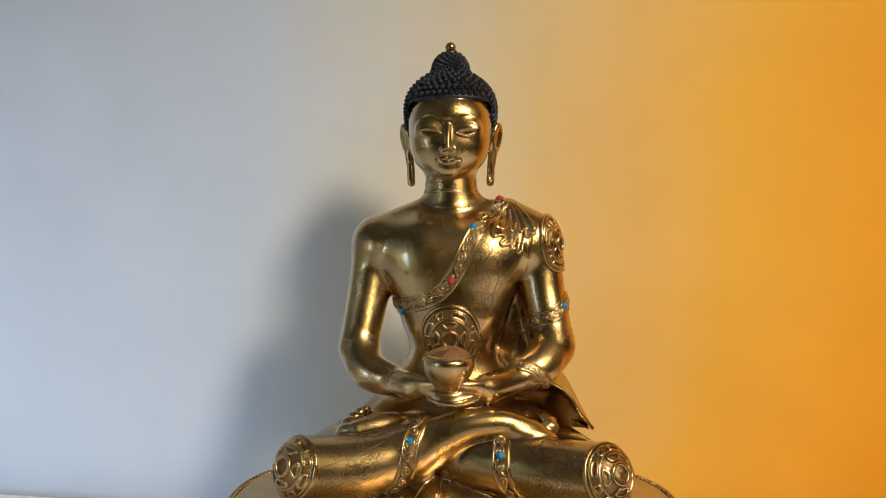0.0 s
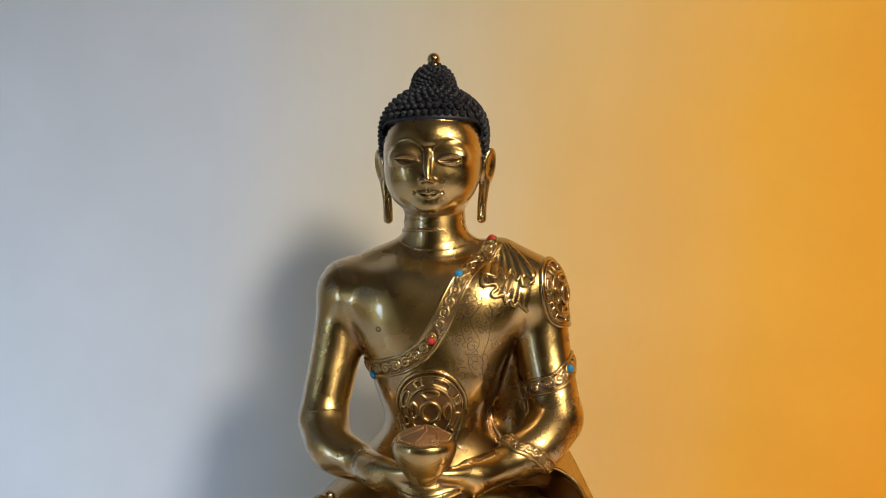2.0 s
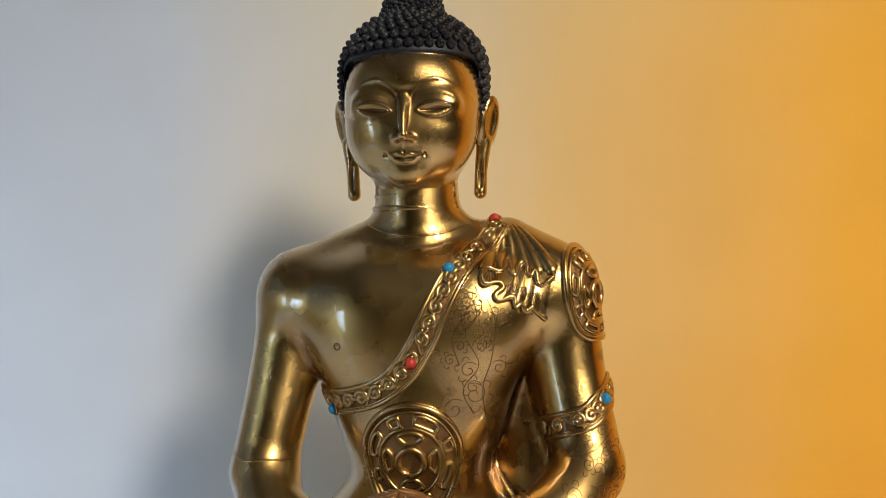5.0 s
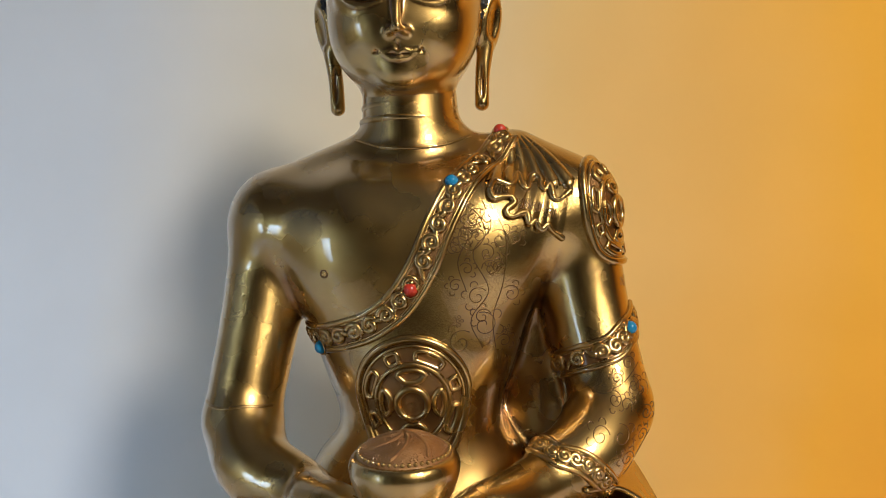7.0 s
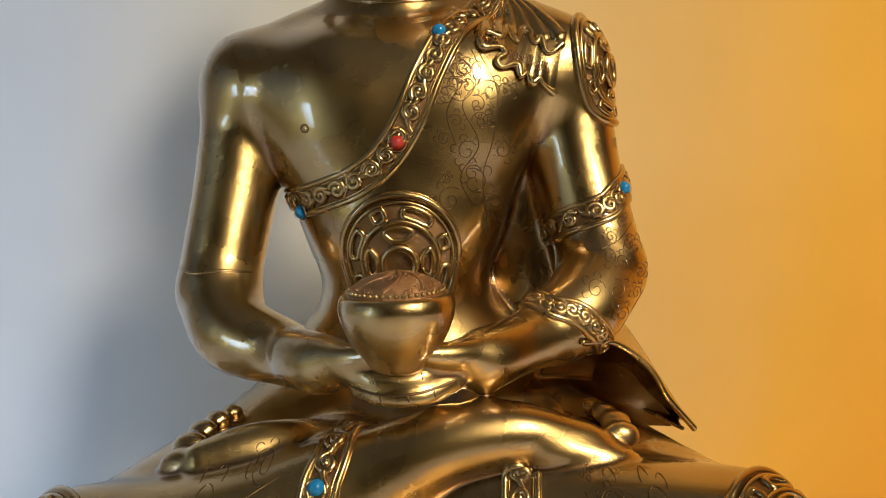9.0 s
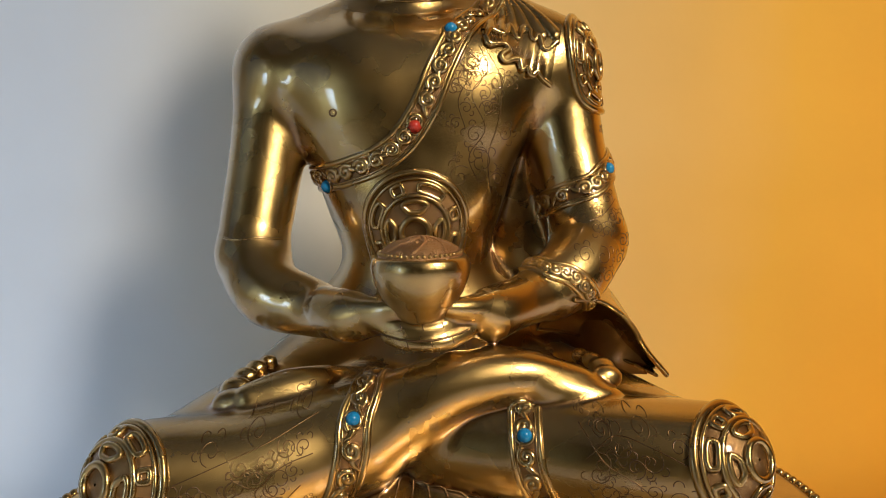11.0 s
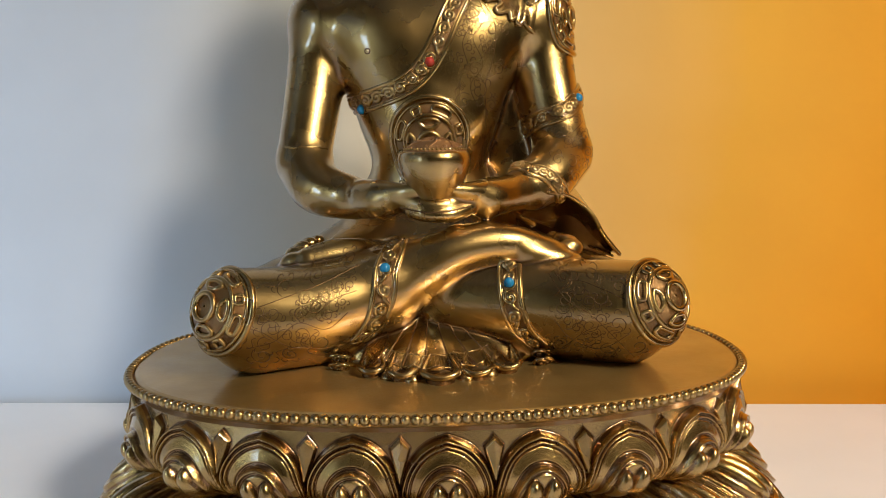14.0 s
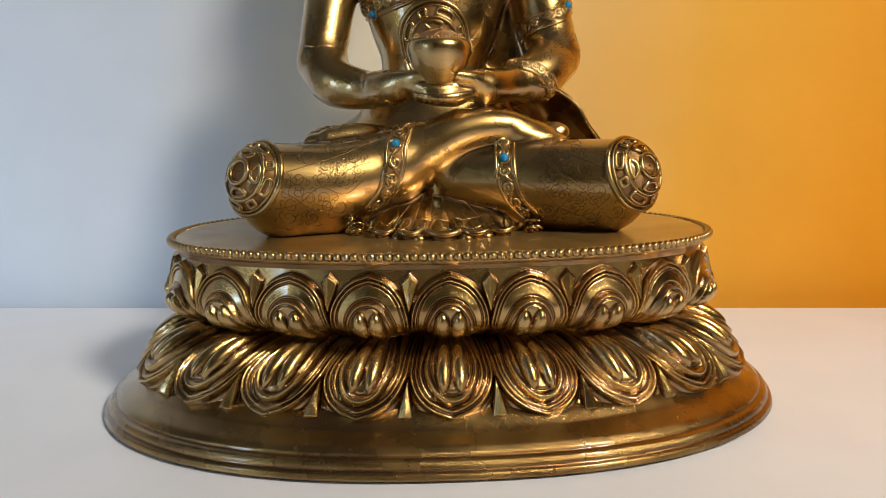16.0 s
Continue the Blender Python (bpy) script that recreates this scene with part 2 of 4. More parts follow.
class Heap:
    """Gathers pieces of one mesh, in millimetres, with a material number for each face."""
    def __init__(self):
        self.p, self.n, self.loops, self.sizes, self.m, self.count = [], [], [], [], [], 0

    def add(self, pts, faces, normals, mat):
        faces = np.asarray(faces)
        self.p.append(np.asarray(pts, float)), self.n.append(np.asarray(normals, float))
        self.loops.append((faces + self.count).ravel()), self.sizes.append(np.full(len(faces), faces.shape[1]))
        self.m.append(np.full(len(faces), mat) if np.isscalar(mat) else np.asarray(mat))
        self.count += len(pts)

    def tube(self, pts, r, mat, sides=6, closed=False, up=None, flat=1.0):
        pts = np.asarray(pts, float)
        n = len(pts)
        if n < 2:
            return
        r = np.broadcast_to(np.asarray(r, float), (n,))
        t = np.roll(pts, -1, 0) - np.roll(pts, 1, 0) if closed else np.gradient(pts, axis=0)
        t /= np.maximum(np.linalg.norm(t, axis=1, keepdims=True), 1e-9)
        up = np.array((0.3, -0.9, 0.31)) if up is None else np.asarray(up, float)
        up = np.broadcast_to(up, (n, 3))
        b = np.cross(t, up)
        b /= np.maximum(np.linalg.norm(b, axis=1, keepdims=True), 1e-9)
        u = np.cross(b, t)
        ang = np.arange(sides) * 2 * np.pi / sides
        d = np.cos(ang)[None, :, None] * b[:, None, :] + np.sin(ang)[None, :, None] * u[:, None, :] * flat
        p = (pts[:, None, :] + r[:, None, None] * d).reshape(-1, 3)
        faces = []
        for i in range(n if closed else n - 1):
            j = (i + 1) % n
            faces += [(i * sides + s, j * sides + s, j * sides + (s + 1) % sides, i * sides + (s + 1) % sides) for s in range(sides)]
        self.add(p, faces, d.reshape(-1, 3), mat)
        if not closed:
            for i in (0, n - 1):
                self.ball(pts[i], r[i] * 0.98, mat, 6, 4)

    def ball(self, c, r, mat, around=10, rows=7, axis=None, squash=1.0):
        th, ph = np.meshgrid(np.arange(around) * 2 * np.pi / around, np.linspace(0, np.pi, rows), indexing="xy")
        d = np.stack([np.sin(ph) * np.cos(th), np.sin(ph) * np.sin(th), np.cos(ph) * squash], -1).reshape(-1, 3)
        if axis is not None:
            q = np.array(Vector(axis).to_track_quat("Z", "Y").to_matrix())
            d = d @ q.T
        faces = [(i * around + s, (i + 1) * around + s, (i + 1) * around + (s + 1) % around, i * around + (s + 1) % around) for i in range(rows - 1) for s in range(around)]
        self.add(np.asarray(c, float) + r * d, faces, d, mat)

    def sheet(self, grid, mat):
        """A grid of points (rows x columns x 3) as a surface."""
        g = np.asarray(grid, float)
        a, b, _ = g.shape
        nrm = np.cross(np.gradient(g, axis=1), np.gradient(g, axis=0))
        nrm /= np.maximum(np.linalg.norm(nrm, axis=2, keepdims=True), 1e-9)
        faces = [(i * b + j, i * b + j + 1, (i + 1) * b + j + 1, (i + 1) * b + j) for i in range(a - 1) for j in range(b - 1)]
        self.add(g.reshape(-1, 3), faces, nrm.reshape(-1, 3), mat)

    def mesh(self, name, mats):
        me = bpy.data.meshes.new(name)
        p, loops, sizes = np.concatenate(self.p) * 0.001, np.concatenate(self.loops), np.concatenate(self.sizes)
        me.vertices.add(len(p))
        me.vertices.foreach_set("co", p.ravel().astype(np.float32))
        me.loops.add(len(loops))
        me.loops.foreach_set("vertex_index", loops.astype(np.int32))
        me.polygons.add(len(sizes))
        me.polygons.foreach_set("loop_start", np.concatenate(([0], np.cumsum(sizes)[:-1])).astype(np.int32))
        for m in mats:
            me.materials.append(m)
        me.polygons.foreach_set("material_index", np.concatenate(self.m).astype(np.int32))
        me.polygons.foreach_set("use_smooth", np.ones(len(sizes), bool))
        me.update(calc_edges=True)
        me.normals_split_custom_set_from_vertices(np.concatenate(self.n))
        return me


def smooth_line(pts, n=40, closed=False):
    """A smooth curve through a few points, evenly spaced."""
    p = np.asarray(pts, float)
    m = len(p)
    out = []
    for i in range(m if closed else m - 1):
        p1, p2 = p[i], p[(i + 1) % m]
        p0 = p[i - 1] if i or closed else 2 * p1 - p2
        p3 = p[(i + 2) % m] if closed or i + 2 < m else 2 * p2 - p1
        for t in np.linspace(0, 1, 16, endpoint=False):
            out.append(0.5 * (2 * p1 + (p2 - p0) * t + (2 * p0 - 5 * p1 + 4 * p2 - p3) * t * t + (3 * p1 - p0 - 3 * p2 + p3) * t ** 3))
    out = np.array(out + ([p[0]] if closed else [p[-1]]))
    s = np.concatenate(([0], np.cumsum(np.linalg.norm(np.diff(out, axis=0), axis=1))))
    w = np.linspace(0, s[-1], n, endpoint=not closed)
    return np.stack([np.interp(w, s, out[:, i]) for i in range(p.shape[1])], 1)


def part(name, me, parent, label=""):
    ob = new(name, me)
    ob.parent = parent
    return tagged(ob, label)

# ---- the room ----
def box_mesh(name, low, high, mat, bevel=0.0):
    bm = bmesh.new()
    bmesh.ops.create_cube(bm, size=1.0)
    for v in bm.verts:
        v.co = Vector([(a + b) / 2 + c * (b - a) for a, b, c in zip(low, high, v.co)])
    if bevel:
        bmesh.ops.bevel(bm, geom=bm.edges[:], offset=bevel, segments=3, affect="EDGES", profile=0.5)
    me = bpy.data.meshes.new(name)
    bm.to_mesh(me)
    bm.free()
    me.materials.append(mat)
    return me


TABLE = 0.002
FLOOR = TABLE - 0.75
wall_turn = pose(0, 0.155, 0, 0, 0, -5.0)
wall_north = tagged(new("wall_north", box_mesh("wall_north", (-1.8, 0.0, FLOOR), (1.8, 0.1, 1.7), tinted_wall)), "matte wall with a grey to orange light gradient in its base colour", "wall", kind="structure")
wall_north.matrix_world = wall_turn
floor = tagged(new("floor", box_mesh("floor", (-1.6, -2.4, FLOOR - 0.1), (1.7, 0.5, FLOOR), floor_wood)), "brown wooden floor", "floor", kind="structure")
ceiling = tagged(new("ceiling", box_mesh("ceiling", (-1.6, -2.4, 1.65), (1.7, 0.5, 1.75), room_paint)), "plain ceiling in dim beige paint", "ceiling", kind="structure")
tagged(new("wall_south", box_mesh("wall_south", (-1.6, -2.5, FLOOR), (1.7, -2.4, 1.65), room_paint)), "plain beige wall", "wall", kind="structure")
tagged(new("wall_east", box_mesh("wall_east", (1.6, -2.4, FLOOR), (1.7, 0.5, 1.65), room_paint)), "plain beige wall", "wall", kind="structure")
# the west wall, in four pieces round its window opening
west = new("wall_west", box_mesh("wall_west", (-1.0, -2.4, FLOOR), (-0.9, -0.85, 1.65), plaster))
tagged(west, "plain white wall with a window opening", "wall", kind="structure")
part("wall_piece", box_mesh("wall_piece", (-1.0, -0.05, FLOOR), (-0.9, 0.5, 1.65), plaster), west)
part("wall_piece", box_mesh("wall_piece", (-1.0, -0.85, FLOOR), (-0.9, -0.05, 0.02), plaster), west)
part("wall_piece", box_mesh("wall_piece", (-1.0, -0.85, 0.95), (-0.9, -0.05, 1.65), plaster), west)

table = tagged(new("table"), "white lacquered table standing against the wall", "table")
part("tabletop", box_mesh("tabletop", (-0.85, -0.80, TABLE - 0.03), (0.46, 0.0, TABLE), table_white, 0.002), table).matrix_basis = pose(0, 0.131, 0, 0, 0, -5.0)
for i in (-0.78, 0.40):
    for j in (-0.74, -0.06):
        part("leg", box_mesh("leg", (i - 0.025, j - 0.025, FLOOR), (i + 0.025, j + 0.025, TABLE - 0.03), table_white, 0.002), table).matrix_basis = pose(0, 0.131, 0, 0, 0, -5.0)

# ---- the statue: one mesh ----
GOLD, HAIR, BLUE, RED, DARK, LINE = range(6)
body = Clay((-92, -52, 66), (98, 76, 240), 0.75)
B = body
# torso
B.egg((0, 37, 186), (35, 23, 31), 0)
B.egg((0, 36, 165), (28, 20, 20), 12)
B.egg((0, 35, 150), (24.0, 20, 30), 12)
B.egg((0, 38, 122), (34, 25, 20), 10)
for s in (-1, 1):
    B.egg((s * 17, 32, 190), (18, 14.5, 17), 13)
    B.cone((s * 6, 47, 217.6), (s * 43, 44, 202.8), 12, 12.2, 9)
    B.egg((s * 43.4, 42, 198), (13.0, 14.5, 15.6), 6)
    B.cone((s * 18, 34, 199), (s * 38, 37, 197), 14, 13, 8)
B.cone((-1.5, 47, 240), (-1, 46, 220), 14.4, 15.2, 5)
# bare arm and forearm
B.cone((30, 44, 216), (46, 40, 204), 9.5, 12.5, 6)
B.limb([(-43.8, 41, 197, 12.6), (-46.8, 34, 172, 11.6), (-50.6, 25, 146, 10.8)], 4)
B.limb([(-50.2, 23, 141.5, 11.0), (-43.5, 13, 133.5, 10.4), (-30, 5, 130, 8.2), (-19, -8, 129.5, 6.0)], 4)
# robed arm and forearm
B.limb([(46.4, 41, 197, 13.4), (50.0, 36, 172, 12.2), (54.4, 28, 148, 11.7)], 4)
B.limb([(54.4, 25, 144, 11.8), (46.5, 14, 137, 11.0), (38, 8, 133, 9.6)], 4)
B.limb([(40, 10, 133, 8.6), (30, 0, 131.5, 7.4), (20, -9, 130, 6.0)], 2)
# palms, fingers and thumbs
B.egg((-16.5, -9.5, 130.2), (10, 6.6, 5.0), 6, (0, 4, -28))
B.egg((18, -9.5, 130.0), (10, 6.6, 5.2), 6, (0, -4, 28))
for y, z, r in ((-14.5, 128.4, 2.5), (-18, 128.4, 2.3), (-20.8, 128.8, 2.1)):
    B.limb([(-12, y + 4, z + 1.4, r), (-4, y - 0.4, z, r), (4, y - 0.4, z, r * 0.95), (10.0, y + 2.8, z + 0.8, r * 0.7)], 0.5)
for y, z, r in ((-15.5, 124.6, 2.5), (-19, 124.6, 2.4), (-21.8, 125.2, 2.2)):
    B.limb([(13, y + 5, z + 2.2, r), (5.5, y, z + 0.3, r), (-3, y, z + 0.3, r * 0.95), (-9.0, y + 3.2, z + 1.2, r * 0.7)], 0.5)
B.limb([(-25, -4, 132.0, 5.0), (-13, -15.5, 133.0, 3.7), (-6, -20, 134.2, 2.5), (-2.2, -21.6, 135.0, 1.9)], 2.5)
B.limb([(26, -4, 132.0, 5.0), (15, -15.5, 133.0, 3.7), (8.5, -20, 134.0, 2.5), (4.6, -21.6, 134.8, 1.9)], 2.5)
# thighs, shins and feet
for s in (-1, 1):
    B.limb([(s * 65 + 2, -20, 84.5, 14), (s * 34, -8, 84.5, 14)], 4)
for s, x in ((-1, -66.4), (1, 70.4)):
    B.cone((s * 34, 30, 94), (x, -21, 90.5), 21.5, 14.6, 8)
B.limb([(71, -26, 92.8, 15.8), (50, -19, 92.5, 16.2), (27, -12, 93.5, 14.6), (4, -8, 94, 11.5)], 3)
B.limb([(4, -8, 98, 11), (-18, -2, 106, 8.0), (-34, -8, 109.5, 6.8), (-45, -13, 109.5, 4.6)], 3)
B.limb([(-67, -25, 93.2, 15.6), (-45, -20, 92.4, 16.0), (-18, -13, 98.0, 14.0)], 3)
B.limb([(-18, -13, 98.5, 14.0), (-4, -14, 106, 10.8), (10, -15, 112.5, 8.3), (26, -14, 114.0, 7.2), (41, -12.5, 110.6, 5.2)], 4)
B.limb([(40, -12.5, 110.2, 5.0), (45, -13.5, 109.2, 4.2)], 2)
B.egg((35, -5, 108.5), (10, 9, 3.8), 3, (0, 8, 0))
B.limb([(32, -16, 111, 4.6), (44, -16, 108.5, 3.8), (50.5, -15.6, 107.4, 3.0)], 1.2)
for x, y, z, r in ((50.4, -10.8, 111.8, 3.3), (50.4, -5.2, 112.8, 3.0), (49.0, 0.0, 113.4, 2.7), (46.8, 4.6, 113.6, 2.4)):
    B.egg((x, y, z), (r * 1.4, r, r), 0.15, (0, 12, 12))
B.egg((-36, -3, 106.5), (10.5, 10, 4.8), 3, (0, -8, 0))
for x, y, z, r in ((-50.2, -12.0, 108.4, 4.0), (-50.6, -5.0, 110.4, 3.3), (-49.4, 0.8, 111.8, 2.9), (-47.4, 5.8, 112.8, 2.6), (-44.8, 10.0, 113.4, 2.3)):
    B.egg((x, y, z), (r * 1.45, r, r), 0.2, (0, -10, -14))
B.egg((0, 34, 100), (50, 34, 26), 8)
B.egg((-30, 6, 97), (26, 20, 10), 6)
B.egg((32, 6, 97), (26, 20, 10), 6)
B.egg((0, -4, 72), (40, 25, 13), 4)
# cloak behind the robed arm, and the fan of cloth between the shins
B.limb([(32, 54, 195, 10), (38, 53, 160, 15), (40, 50, 128, 17)], 6)
for i in range(7):
    a = radians(-62 + 124 * i / 6)
    B.cone((-2 + 4 * math.sin(a), -8, 84), (0.5 + 26 * math.sin(a), -19 - 19 * math.cos(a), 70.5), 3.4, 3.6, 2.0)
B.limb([(-10, -22.5, 127.8, 0.5), (-4, -25.4, 126.7, 0.6), (4, -25.4, 126.7, 0.6), (10, -23, 127.8, 0.5)], 0.3, True)
B.floor(70.5)
B.soften(2)

head = Clay((-34, 8, 226), (32, 82, 318), 0.45)
A = head
HX = -1.8
A.egg((HX, 46, 264), (23.0, 24.0, 26.4), 0)
A.egg((HX, 41, 250.4), (16.6, 18.6, 14.4), 11)
A.cone((HX, 47, 246), (-1, 47, 224), 14.0, 14.6, 3)
A.egg((HX, 26.0, 240.4), (6.0, 4.2, 4.4), 5)
A.egg((HX, 45.8, 270.5), (20.8, 21.8, 14.5), 7)
for s in (-1, 1):
    A.egg((HX + s * 10.2, 36.8, 260.5), (9.4, 11.6, 15), 7)
for s in (-1, 1):
    A.egg((HX + s * 7.6, 32.2, 251.5), (8.2, 6.8, 8.6), 10)
    A.egg((HX + s * 9.6, 20.4, 264.6), (6.6, 1.3, 2.0), 4.0, carve=True)
    # ear: shell with a hollow, and a long pierced lobe
    A.egg((HX + s * 25.6, 51, 258.5), (2.4, 5.4, 10.0), 1.0, (0, s * 13, s * -34))
    A.egg((HX + s * 27.6, 48.6, 259.8), (1.7, 3.2, 6.6), 0.6, (0, s * 13, s * -34), True)
    A.limb([(HX + s * 24.2, 51, 252, 2.6), (HX + s * 23.0, 50.5, 243, 2.3), (HX + s * 22.6, 50, 234.4, 2.3)], 1.2)
    A.egg((HX + s * 22.8, 47.8, 241.5), (0.9, 1.4, 6.0), 0.3, carve=True)


def over_face(rows, rise):
    """Rows of (x, z, radius) laid on the face, rising from it by rise."""
    rows = np.array(rows, float)
    y = FACE.cast(np.stack([rows[:, 0], np.full(len(rows), 12.0), rows[:, 1]], 1), (0, 1, 0))[0][:, 1]
    return [(x, yy - rise, z, r) for (x, z, r), yy in zip(rows, y)]


class FACE_COPY(Clay):
    def __init__(self, other):
        self.low, self.step, self.n, self.f = other.low, other.step, other.n, other.f.copy()


FACE = FACE_COPY(head)
# nose: a narrow straight ridge, a small tip and wings
A.limb([(HX, *over_face([(HX, 264, 1)], -1.0)[0][1:3], 0.8), (HX, *over_face([(HX, 259, 1)], 0.7)[0][1:3], 1.1), (HX, *over_face([(HX, 251.8, 1)], 2.5)[0][1:3], 1.2)], 1.7)
A.egg((HX, over_face([(HX, 250.8, 1)], 2.2)[0][1], 250.8), (1.6, 1.6, 1.1), 1.2)
for s in (-1, 1):
    A.egg((HX + s * 2.3, over_face([(HX + s * 2.3, 250.3, 1)], 0.3)[0][1], 250.6), (1.0, 1.3, 0.8), 1.8)
    A.egg((HX + s * 10.6, over_face([(HX + s * 10.4, 261.6, 1)], -3.0)[0][1], 261.8), (7.0, 3.9, 4.8), 3.0)
FACE = FACE_COPY(head)
for s in (-1, 1):
    # brow, upper lid, lid crease and lower lid
    A.limb(over_face([(HX + s * 1.5, 260.0, 0.14), (HX + s * 3.0, 265.6, 0.24), (HX + s * 8.0, 269.4, 0.28), (HX + s * 13.5, 268.8, 0.26), (HX + s * 18.5, 264.4, 0.14)], 0.08), 0.35)
    A.limb(over_face([(HX + s * 4.2, 259.6, 0.3), (HX + s * 7.0, 261.4, 0.42), (HX + s * 11.0, 261.9, 0.45), (HX + s * 14.6, 261.2, 0.4), (HX + s * 18.4, 262.2, 0.22)], 0.15), 0.4)
    A.limb(over_face([(HX + s * 4.8, 263.4, 0.08), (HX + s * 7.6, 264.6, 0.18), (HX + s * 11.4, 265.0, 0.18), (HX + s * 16, 263.6, 0.14)], 0.1), 0.3, True)
    A.limb(over_face([(HX + s * 4.4, 259.0, 0.25), (HX + s * 8, 257.9, 0.34), (HX + s * 12, 258.0, 0.34), (HX + s * 15.6, 260.0, 0.22)], 0.05), 0.4)
    A.limb(over_face([(HX + s * 5.2, 259.4, 0.3), (HX + s * 9.5, 259.6, 0.95), (HX + s * 14.2, 260.2, 0.3)], 0.1), 0.25, True)
    # lips
    A.limb(over_face([(HX, 245.2, 0.38), (HX + s * 1.4, 245.7, 0.42), (HX + s * 3.8, 245.3, 0.3), (HX + s * 6.0, 245.8, 0.12)], 0.05), 0.5)
    A.limb(over_face([(HX, 243.5, 0.62), (HX + s * 2.2, 243.7, 0.52), (HX + s * 4.8, 244.9, 0.12)], 0.05), 0.6)
    A.limb(over_face([(HX, 244.5, 0.2), (HX + s * 1.8, 244.8, 0.2), (HX + s * 4.0, 244.7, 0.2), (HX + s * 6.0, 245.5, 0.28)], 0.55), 0.2, True)
    A.egg((HX + s * 6.4, over_face([(HX + s * 6.4, 245.7, 1)], 0.1)[0][1], 245.7), (0.7, 0.9, 0.6), 0.6, carve=True)
A.limb(over_face([(HX, 247.6, 0.4), (HX, 246.5, 0.4)], 0.1), 0.6, True)
A.ring((HX, 46.6, 229.0), 14.3, 1.0, 1.4)
A.ring((HX, 46.6, 233.2), 13.7, 0.8, 1.2)
# hair: a cap with a face opening, and the topknot
cap = Clay((-34, 8, 226), (32, 82, 318), 0.45)
cap.egg((HX, 48.5, 271), (24.6, 25.2, 25.6), 0)
cap.egg((HX, 48.5, 278), (23.8, 23.6, 16.5), 4)
cap.block((HX - 22.8, -20, 200), (HX + 22.8, 44.5, 278.4), 3.4)
cap.block((HX - 40, -20, 200), (HX + 40, 54, 261), 2.0)
cap.cone((HX, 48, 289), (HX, 48, 297.4), 12.4, 9.2, 2)
cap.cone((HX, 48, 297), (HX, 48, 300.0), 8.4, 6.8, 1)
cap.soften(2)
A.f = np.minimum(A.f, cap.f)

heap = Heap()
pts, quads, nrm = body.skin()
heap.add(pts, quads, nrm, GOLD)
pts, quads, nrm = head.skin()
mid = pts[quads].mean(1)
heap.add(pts, quads, nrm, np.where(cap.at(mid) < 0.25, HAIR, GOLD))

# snail curls all over the cap, and the gilt knob on top
def scatter(centre, count, low):
    k = np.arange(count) + 0.5
    ph, th = np.arccos(1 - 2 * k / count), np.pi * (1 + 5 ** 0.5) * k
    d = np.stack([np.sin(ph) * np.cos(th), np.sin(ph) * np.sin(th), np.cos(ph)], 1)
    r = np.full(count, 46.0)
    for _ in range(180):
        r -= np.where(cap.at(np.array(centre) + d * r[:, None]) > 0, 0.25, 0.0)
    q = cap.settle(np.array(centre) + d * r[:, None], 0.0, 2)
    n = cap.slope(q)
    keep = (r > 8) & (q[:, 2] > low) & ((n * d).sum(1) > 0.35) & ~((q[:, 1] < 40) & (q[:, 2] < 285.8) & (np.abs(q[:, 0] - HX) < 21))
    return q[keep], n[keep]


for centre, count, low in (((HX, 48.5, 270), 780, 259), ((HX, 48, 294), 330, 295.5)):
    for q, n in zip(*scatter(centre, count, low)):
        if count == 780 and q[2] > 295.5:
            continue
        heap.ball(q + n * 0.3, 1.75, HAIR, 8, 6, n, 0.8)
        heap.ball(q + n * 1.4, 0.95, HAIR, 6, 5, n, 0.8)
for k, (z, shift) in enumerate(((281.4, 0.0), (284.2, 1.6))):
    x = np.arange(-20.8 + shift, 21, 3.2) + HX
    q, ok = cap.cast(np.stack([x, np.full(len(x), 10.0), np.full(len(x), z)], 1), (0, 1, 0))
    for p in q[ok]:
        n = cap.slope(p)
        heap.ball(p + n * 0.3, 1.75, HAIR, 8, 6, n, 0.8)
        heap.ball(p + n * 1.4, 0.95, HAIR, 6, 5, n, 0.8)
heap.ball((HX, 48, 307.0), 3.4, GOLD, 16, 6, None, 0.5)
heap.ball((HX, 48, 310.2), 3.1, GOLD, 20, 14, None, 1.05)
# dark line of the lowered eyes
for s in (-1, 1):
    rows = smooth_line([(HX + s * 5.2, 259.6), (HX + s * 9.5, 260.0), (HX + s * 14.6, 260.4)], 16)
    p = head.cast(np.stack([rows[:, 0], np.full(16, 12.0), rows[:, 1]], 1), (0, 1, 0))[0]
    heap.tube(p, np.concatenate((np.linspace(0.15, 0.46, 8), np.linspace(0.46, 0.15, 8))), LINE, 5)

# ---- ornament on the statue, part of the same mesh ----
def spiral(turns, r, n=20, start=0.0, flip=1):
    t = np.linspace(0, 1, n)
    a = start + flip * 2 * np.pi * turns * t
    q = r * (1 - 0.82 * t)
    return np.stack([q * np.cos(a), q * np.sin(a)], 1)


BULGE = 1.0


def laid(clay, centre, u, v, flat, lift=0.0, bend=1e9):
    """Flat points (in the plane of u and v round centre) laid onto the surface."""
    d = np.hypot(flat[:, 0], flat[:, 1]) / bend
    k = np.where(d > 1e-6, np.sin(d) / np.maximum(d, 1e-6), 1.0)[:, None]
    p = np.asarray(centre, float) + k * (np.outer(flat[:, 0], u) + np.outer(flat[:, 1], v)) - np.outer(bend * (1 - np.cos(d)), np.cross(u, v) * BULGE)
    return clay.settle(p, lift)


def axes(n, up=(0, 0, 1)):
    n = np.asarray(n, float) / np.linalg.norm(n)
    u = np.cross(up, n) * -1.0
    u /= np.linalg.norm(u)
    return u, np.cross(n, u)


